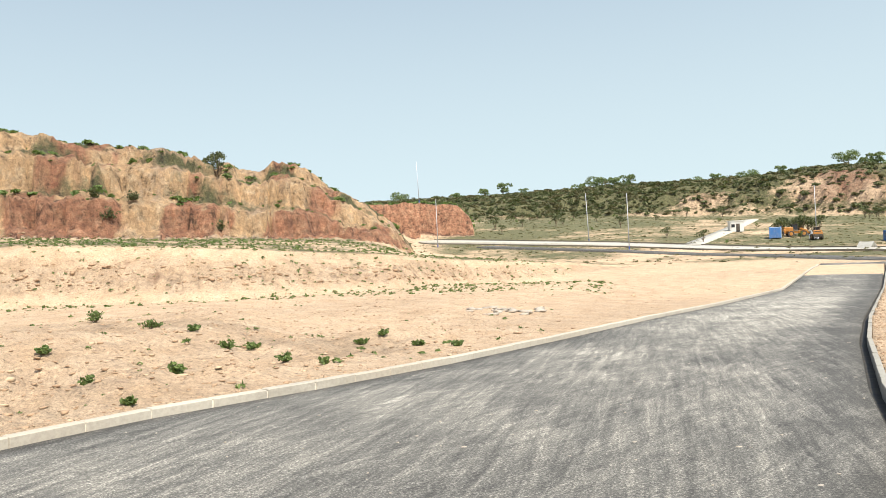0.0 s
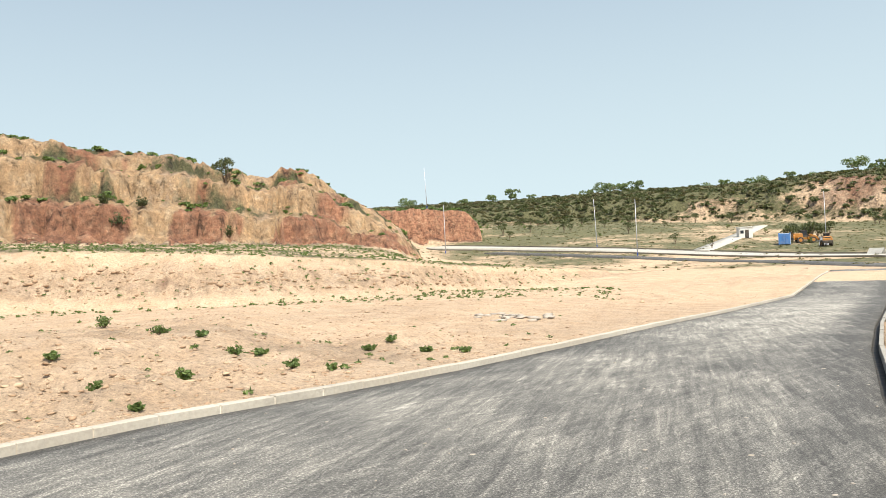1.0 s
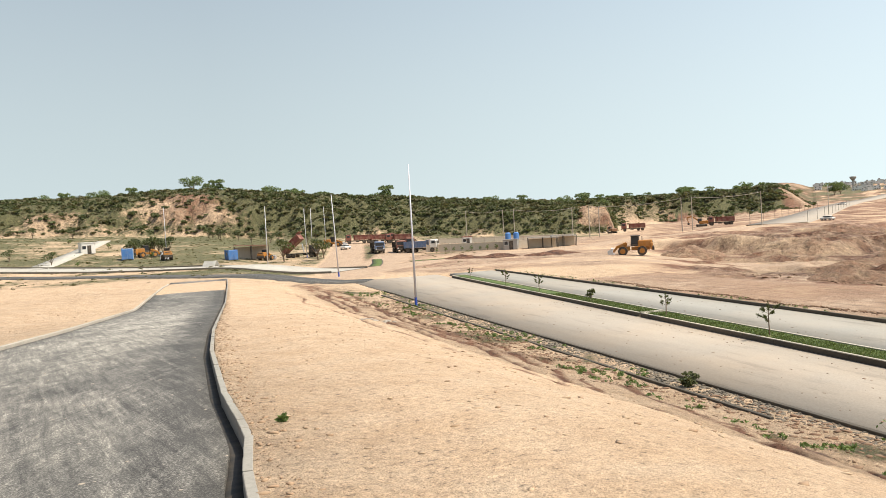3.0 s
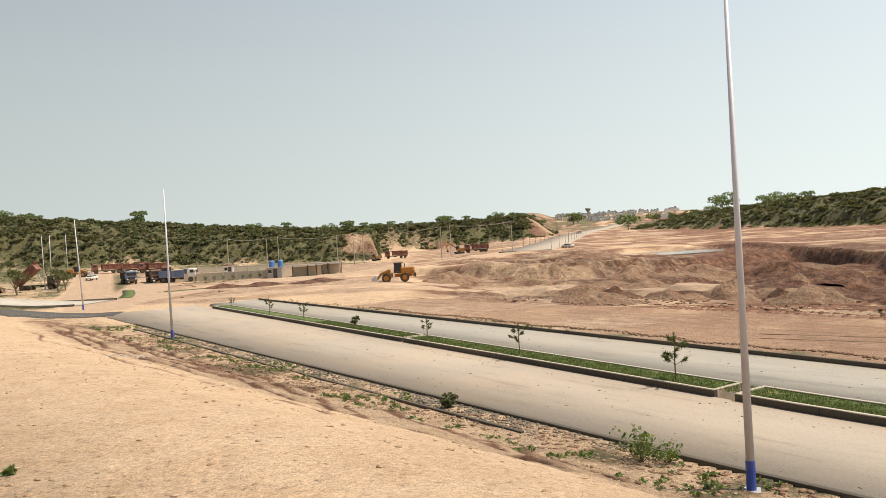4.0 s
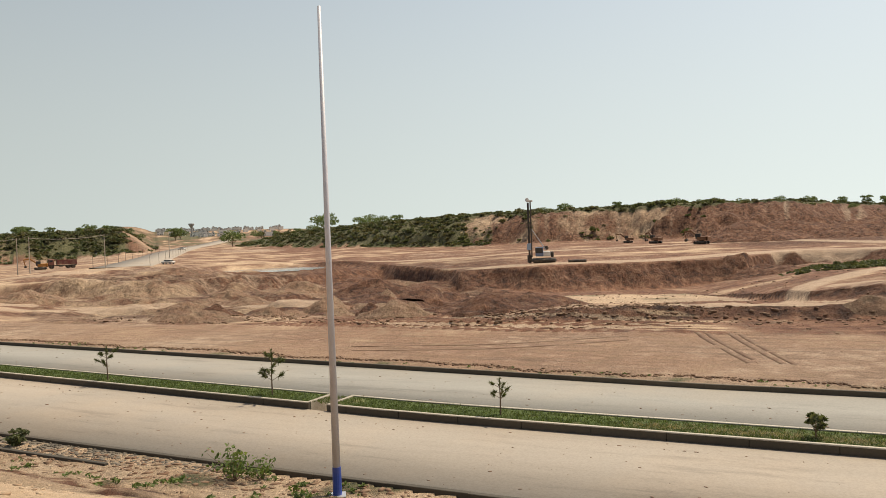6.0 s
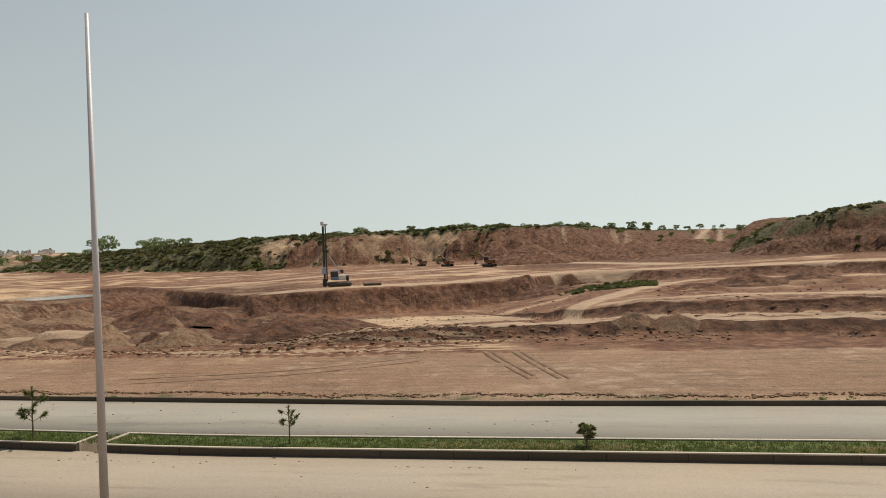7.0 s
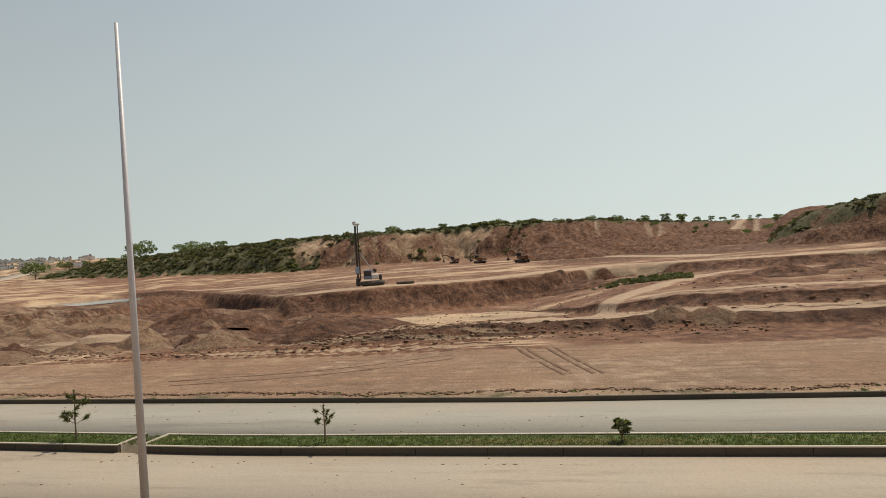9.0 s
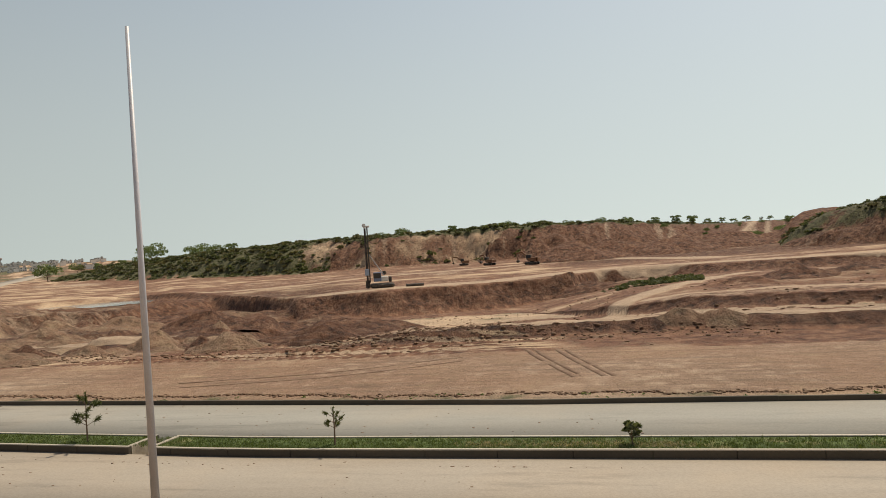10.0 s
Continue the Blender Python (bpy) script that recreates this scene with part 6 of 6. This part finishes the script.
def small_car(label):
    th = tagged(new("car"), label, "car")
    made("body", th, WHITE, [("b", 0, 0, 0.65, 4.2, 1.7, 0.55, 0, 0.15), ("b", -0.2, 0, 1.12, 2.3, 1.5, 0.5, 0, 0.22)])
    made("windows", th, GLASS, [("b", -0.2, 0, 1.14, 2.36, 1.52, 0.3, 0, 0.08)])
    for x in (-1.3, 1.3):
        for y in (-0.75, 0.75):
            wheel(th, x, y, 0.31, 0.31, 0.2, STEEL)
    return th


car = stand(small_car("small white car on the dirt road"), 38.0, 220, 60)
stand(car, 71.4, 250, 20, 1.0, True)
stand(car, 72.3, 500, 20, 1.2, True)


# ---- huts and containers ----
def container(label, side, front):
    th = tagged(new("container"), label, "container")
    bm = bmesh.new()
    box(bm, 0, 0, 1.35, 6.0, 2.36, 2.5, bevel=0.02)
    for k in range(19):
        for y in (-1.2, 1.2):
            box(bm, -2.75 + k * 0.305, y, 1.35, 0.13, 0.06, 2.3)
    part("shell", bm, side, th)
    made("frame", th, front, [("b", x, y, 1.35, 0.16, 0.16, 2.6, 0, 0.01) for x in (-2.97, 2.97) for y in (-1.14, 1.14)] + [("b", 0, y, z, 6.1, 0.16, 0.16, 0, 0.01) for y in (-1.16, 1.16) for z in (0.1, 2.62)])
    made("end_door", th, front, [("b", 3.03, y, 1.35, 0.06, 1.05, 2.3, 0, 0.01) for y in (-0.55, 0.55)] + [("t", (3.09, y, 0.3), (3.09, y, 2.4), 0.025, 0.025, 6) for y in (-0.3, 0.3)])
    made("window", th, GLASS, [("b", 0.6, -1.24, 1.6, 1.0, 0.04, 0.8)])
    return th


stand(container("site container with faded blue walls and blue end", PALEBLUE, SKYBLUE), 23.1, 197.6, 205)
stand(container("bright blue site container beside a shed", SKYBLUE, SKYBLUE), 29.9, 182.8, 200, 0.85)


def hut(label, wx, wy, h, wall_mat, roof_mat, over=0.25):
    th = tagged(new("hut"), label, "hut")
    bm = bmesh.new()
    for s in ((0, wy / 2, h / 2, wx, 0.2, h), (0, -wy / 2, h / 2, wx, 0.2, h), (wx / 2, 0, h / 2, 0.2, wy - 0.2, h), (-wx / 2, 0, h / 2, 0.2, wy - 0.2, h)):
        box(bm, *s)
    part("wall", bm, wall_mat, th)
    made("roof", th, roof_mat, [("b", 0, 0, h + 0.09, wx + 2 * over, wy + 2 * over, 0.18, 0, 0.02)])
    made("door", th, DARK, [("b", wx / 2 + 0.11, 0.2, 1.0, 0.06, 0.9, 2.0, 0, 0.01)])
    for y in (-wy * 0.32,):
        w = made("window", th, GLASS, [("b", wx / 2 + 0.1, y, 1.5, 0.05, 0.8, 0.8, 0, 0.01)])
        made("window_frame", w, WHITE, [("b", wx / 2 + 0.11, y + o, 1.5, 0.07, 0.06, 0.9) for o in (-0.43, 0.43)] + [("b", wx / 2 + 0.11, y, z, 0.07, 0.9, 0.06) for z in (1.07, 1.93)])
    return th


stand(hut("small white flat-roofed hut on the plain", 3.6, 3.0, 2.6, WHITE, WHITE), 20.6, 221, 190, 1.05)
stand(hut("small white hut behind the compound wall", 2.4, 2.4, 2.4, WHITE, MAROON), 46.9, 214, 225)


def open_shed(label, wx, wy, h, roof_mat):
    th = tagged(new("shed"), label, "shed")
    for x in (-wx / 2 + 0.15, 0, wx / 2 - 0.15):
        for y in (-wy / 2 + 0.15, wy / 2 - 0.15):
            made("post", th, DARK, [("t", (x, y, 0), (x, y, h), 0.08, 0.08, 8)])
    made("roof", th, roof_mat, [("b", 0, 0, h + 0.06, wx, wy, 0.1, 3, 0.01)] + [("b", -wx / 2 + 0.3 + k * 0.6, 0, h + 0.13, 0.08, wy, 0.06, 3, 0) for k in range(int(wx / 0.6))])
    made("back_wall", th, WALL, [("b", 0, wy / 2, h / 2 - 0.1, wx * 0.9, 0.12, h - 0.3)])
    return th


stand(open_shed("open work shed with rusty sheet roof", 8, 4, 3.4, MAROON), 31.3, 190, 118)
stand(open_shed("low grey open shed by the compound wall", 7, 4, 2.4, GREYROOF), 52.4, 180, 140)
stand(open_shed("low grey open shed by the compound wall", 6, 4, 2.5, GREYROOF), 53.9, 184, 140)
stand(hut("low plastered guard room beside the wall", 4.5, 3.0, 2.2, GREYROOF, GREYROOF), 50.1, 181, 235)
for k, b in enumerate((49.9, 50.5)):
    tank = tagged(new("water_tank"), "blue plastic water tank on the guard room", "water tank")
    made("barrel", tank, SKYBLUE, [("t", (0, 0, 0), (0, 0, 1.3), 0.65, 0.65, 18), ("t", (0, 0, 1.3), (0, 0, 1.55), 0.65, 0.3, 18)])
    made("lid", tank, DARK, [("t", (0, 0, 1.55), (0, 0, 1.65), 0.3, 0.28, 14)])
    x, y = polar(b, 181)
    tank.location = (x, y, ground_at(*polar(50.1, 181)) + 2.33)

tent = tagged(new("tent"), "small white tarpaulin tent by the road", "tent")
bm = bmesh.new()
rows = []
for k in range(9):
    x = -2.0 + k * 0.5
    sag = 0.12 * math.sin(math.pi * k / 8)
    rows.append([bm.verts.new((x, y, z - sag * (z > 0.5))) for y, z in ((-1.6, 0.05), (-0.9, 0.85), (0, 1.8), (0.9, 0.85), (1.6, 0.05))])
for p, q in zip(rows[:-1], rows[1:]):
    for j in range(4):
        bm.faces.new((p[j], p[j + 1], q[j + 1], q[j]))
bmesh.ops.solidify(bm, geom=list(bm.faces), thickness=0.02)
part("canvas", bm, WHITE, tent)
made("tent_pole", tent, BARK, [("t", (-2.0, 0, 0), (-2.0, 0, 1.85), 0.03, 0.03, 6), ("t", (2.0, 0, 0), (2.0, 0, 1.85), 0.03, 0.03, 6)])
stand(tent, 28.5, 152, 150, 0.65)


def boundary_wall(b0, r0, b1, r1, h, label):
    """Plastered panels between posts."""
    p, q = Vector((*polar(b0, r0), 0)), Vector((*polar(b1, r1), 0))
    n = max(1, round((q - p).length / 3.0))
    d = (q - p) / n
    yaw = math.atan2(d.y, d.x)
    th = tagged(new("boundary_wall"), label, "wall")
    pm = pp = None
    for k in range(n + 1):
        c = p + d * k
        z = ground_at(c.x, c.y)
        if pp is None:
            ob = made("post", th, WALL, [("b", 0, 0, h / 2, 0.3, 0.3, h + 0.25, 0, 0.02)])
            pp = ob.data
        else:
            ob = new("post", pp)
            ob.parent = th
        ob.matrix_basis = Matrix.Translation((c.x, c.y, z - 0.1)) @ Matrix.Rotation(yaw, 4, "Z")
        if k < n:
            c2 = c + d / 2
            if pm is None:
                ob = made("panel", th, WALL, [("b", 0, 0, h / 2 - 0.1, d.length - 0.3, 0.16, h, 0, 0.01), ("b", 0, 0, h - 0.06, d.length - 0.3, 0.24, 0.1, 0, 0.01)])
                pm = ob.data
            else:
                ob = new("panel", pm)
                ob.parent = th
            ob.matrix_basis = Matrix.Translation((c2.x, c2.y, ground_at(c2.x, c2.y) - 0.1)) @ Matrix.Rotation(yaw, 4, "Z")


boundary_wall(43.9, 187.5, 50.0, 183.5, 1.9, "pale plastered boundary wall of the compound")
boundary_wall(50.6, 184, 54.6, 190, 1.9, "pale plastered boundary wall beside low sheds")
boundary_wall(43.9, 232, 54.6, 236, 1.6, "pale rear boundary wall of the compound")

# ---- power lines ----
WOOD = paint("grey_pole", (0.42, 0.37, 0.31), 0.9, 0, 0.3, 2)


def utility_pole(tall):
    th = tagged(new("utility_pole"), "slim pale power pole with crossarm", "pole", "power poles")
    made("shaft", th, WOOD, [("t", (0, 0, -0.2), (0, 0, tall), 0.14, 0.09, 10)])
    made("crossarm", th, DARK, [("b", 0, 0, tall - 0.4, 0.1, 1.8, 0.1, 0, 0.01)])
    for y in (-0.8, 0, 0.8):
        made("insulator", th, WHITE, [("t", (0, y, tall - 0.35), (0, y, tall - 0.1), 0.05, 0.04, 8)])
    return th


UPOLES = [(46.9, 244), (49.6, 242), (50.4, 242), (54.6, 243), (55.8, 243), (56.5, 243), (62.2, 228), (62.9, 228), (67.4, 236), (71.5, 330)]
up = utility_pole(9.5)
for k, (b, r) in enumerate(UPOLES):
    stand(up, b, r, b, 1.0, k > 0)
tops = []
for b, r in UPOLES:
    x, y = polar(b, r)
    tops.append(Vector((x, y, ground_at(x, y) + 9.2)))
for i in (0, 2, 5, 7):
    p, q = tops[i], tops[i + 1]
    bm = bmesh.new()
    last = p
    for k in range(1, 11):
        c = p.lerp(q, k / 10)
        c.z -= 4 * 0.6 * (k / 10) * (1 - k / 10)
        tube(bm, last, c, 0.05, 0.05, 5, False)
        last = c
    tagged(part("overhead_cable", bm, WOOD), "slack pale power cable between poles", "cable")

# ---- far road, lamp posts and town ----
draped("far_road", [(68.3, 236), (69.6, 275), (70.6, 340), (71.6, 440), (72.7, 560), (74.0, 700), (75.6, 850)], 16, CONCRETE_SANDY, "pale concrete road climbing to the town", 0.08, 8.0)
post = tagged(new("lamp_post"), "far lamp post beside the climbing road", "lamp post", "lamp posts of the far road")
made("shaft", post, DARK, [("t", (0, 0, 0), (0, 0, 5.0), 0.09, 0.06, 6)])
made("arm", post, DARK, [("t", (0, 0, 5.0), (0.9, 0, 5.2), 0.05, 0.04, 6)])
made("lamp_head", post, STEEL, [("b", 1.1, 0, 5.2, 0.6, 0.2, 0.1, 0, 0.02)])
firstp = True
for k in range(11):
    r = 240 + k * 22
    b = float(np.interp(r, [236, 275, 340, 440, 560], [68.3, 69.6, 70.6, 71.6, 72.7]))
    for off in (-7.5, 7.5):
        stand(post, b + math.degrees(off / r), r, b + 90, 0.8, not firstp)
        firstp = False

TOWN_WALL = paint("town_wall", (0.80, 0.77, 0.71), 0.9, 0, 0.1, 0.3)


def town_house():
    th = tagged(new("house"), "small pale flat-roofed house of the far town", "house", "houses of the far town")
    made("wall", th, TOWN_WALL, [("b", 0, 0, 2.8, 9, 8, 5.6, 0, 0.0)])
    made("roof", th, GREYROOF, [("b", 0, 0, 5.7, 9.4, 8.4, 0.25, 0, 0.0), ("b", 2.5, 1.5, 6.6, 2.6, 2.6, 1.8, 0, 0.0)])
    made("door", th, DARK, [("b", 0.5, -4.02, 1.05, 1.0, 0.1, 2.1, 0, 0.0)])
    for x in (-2.8, 2.8):
        for z in (1.5, 4.2):
            made("window", th, GLASS, [("b", x, -4.02, z, 1.4, 0.1, 1.2, 0, 0.0)])
    return th


th = town_house()
rs_t = random.Random(12)
for k in range(90):
    b, r = rs_t.uniform(70.6, 79.5), rs_t.uniform(900, 1250)
    stand(th, b, r, rs_t.choice((70, 160)) + rs_t.uniform(-8, 8), rs_t.uniform(0.7, 1.3), k > 0)
for k in range(7):
    stand(th, rs_t.uniform(10, 24), rs_t.uniform(560, 700), 190 + 20 * rs_t.random(), rs_t.uniform(0.7, 1.0), True)
tower = tagged(new("water_tower"), "grey concrete water tower of the far town", "tower")
made("stem", tower, GREYROOF, [("t", (0, 0, 0), (0, 0, 14), 1.8, 1.5, 16)])
made("bowl", tower, GREYROOF, [("t", (0, 0, 13), (0, 0, 20), 1.6, 6.0, 20), ("t", (0, 0, 20), (0, 0, 22), 6.0, 5.5, 20)])
stand(tower, 73.0, 1000, 70, 0.6)
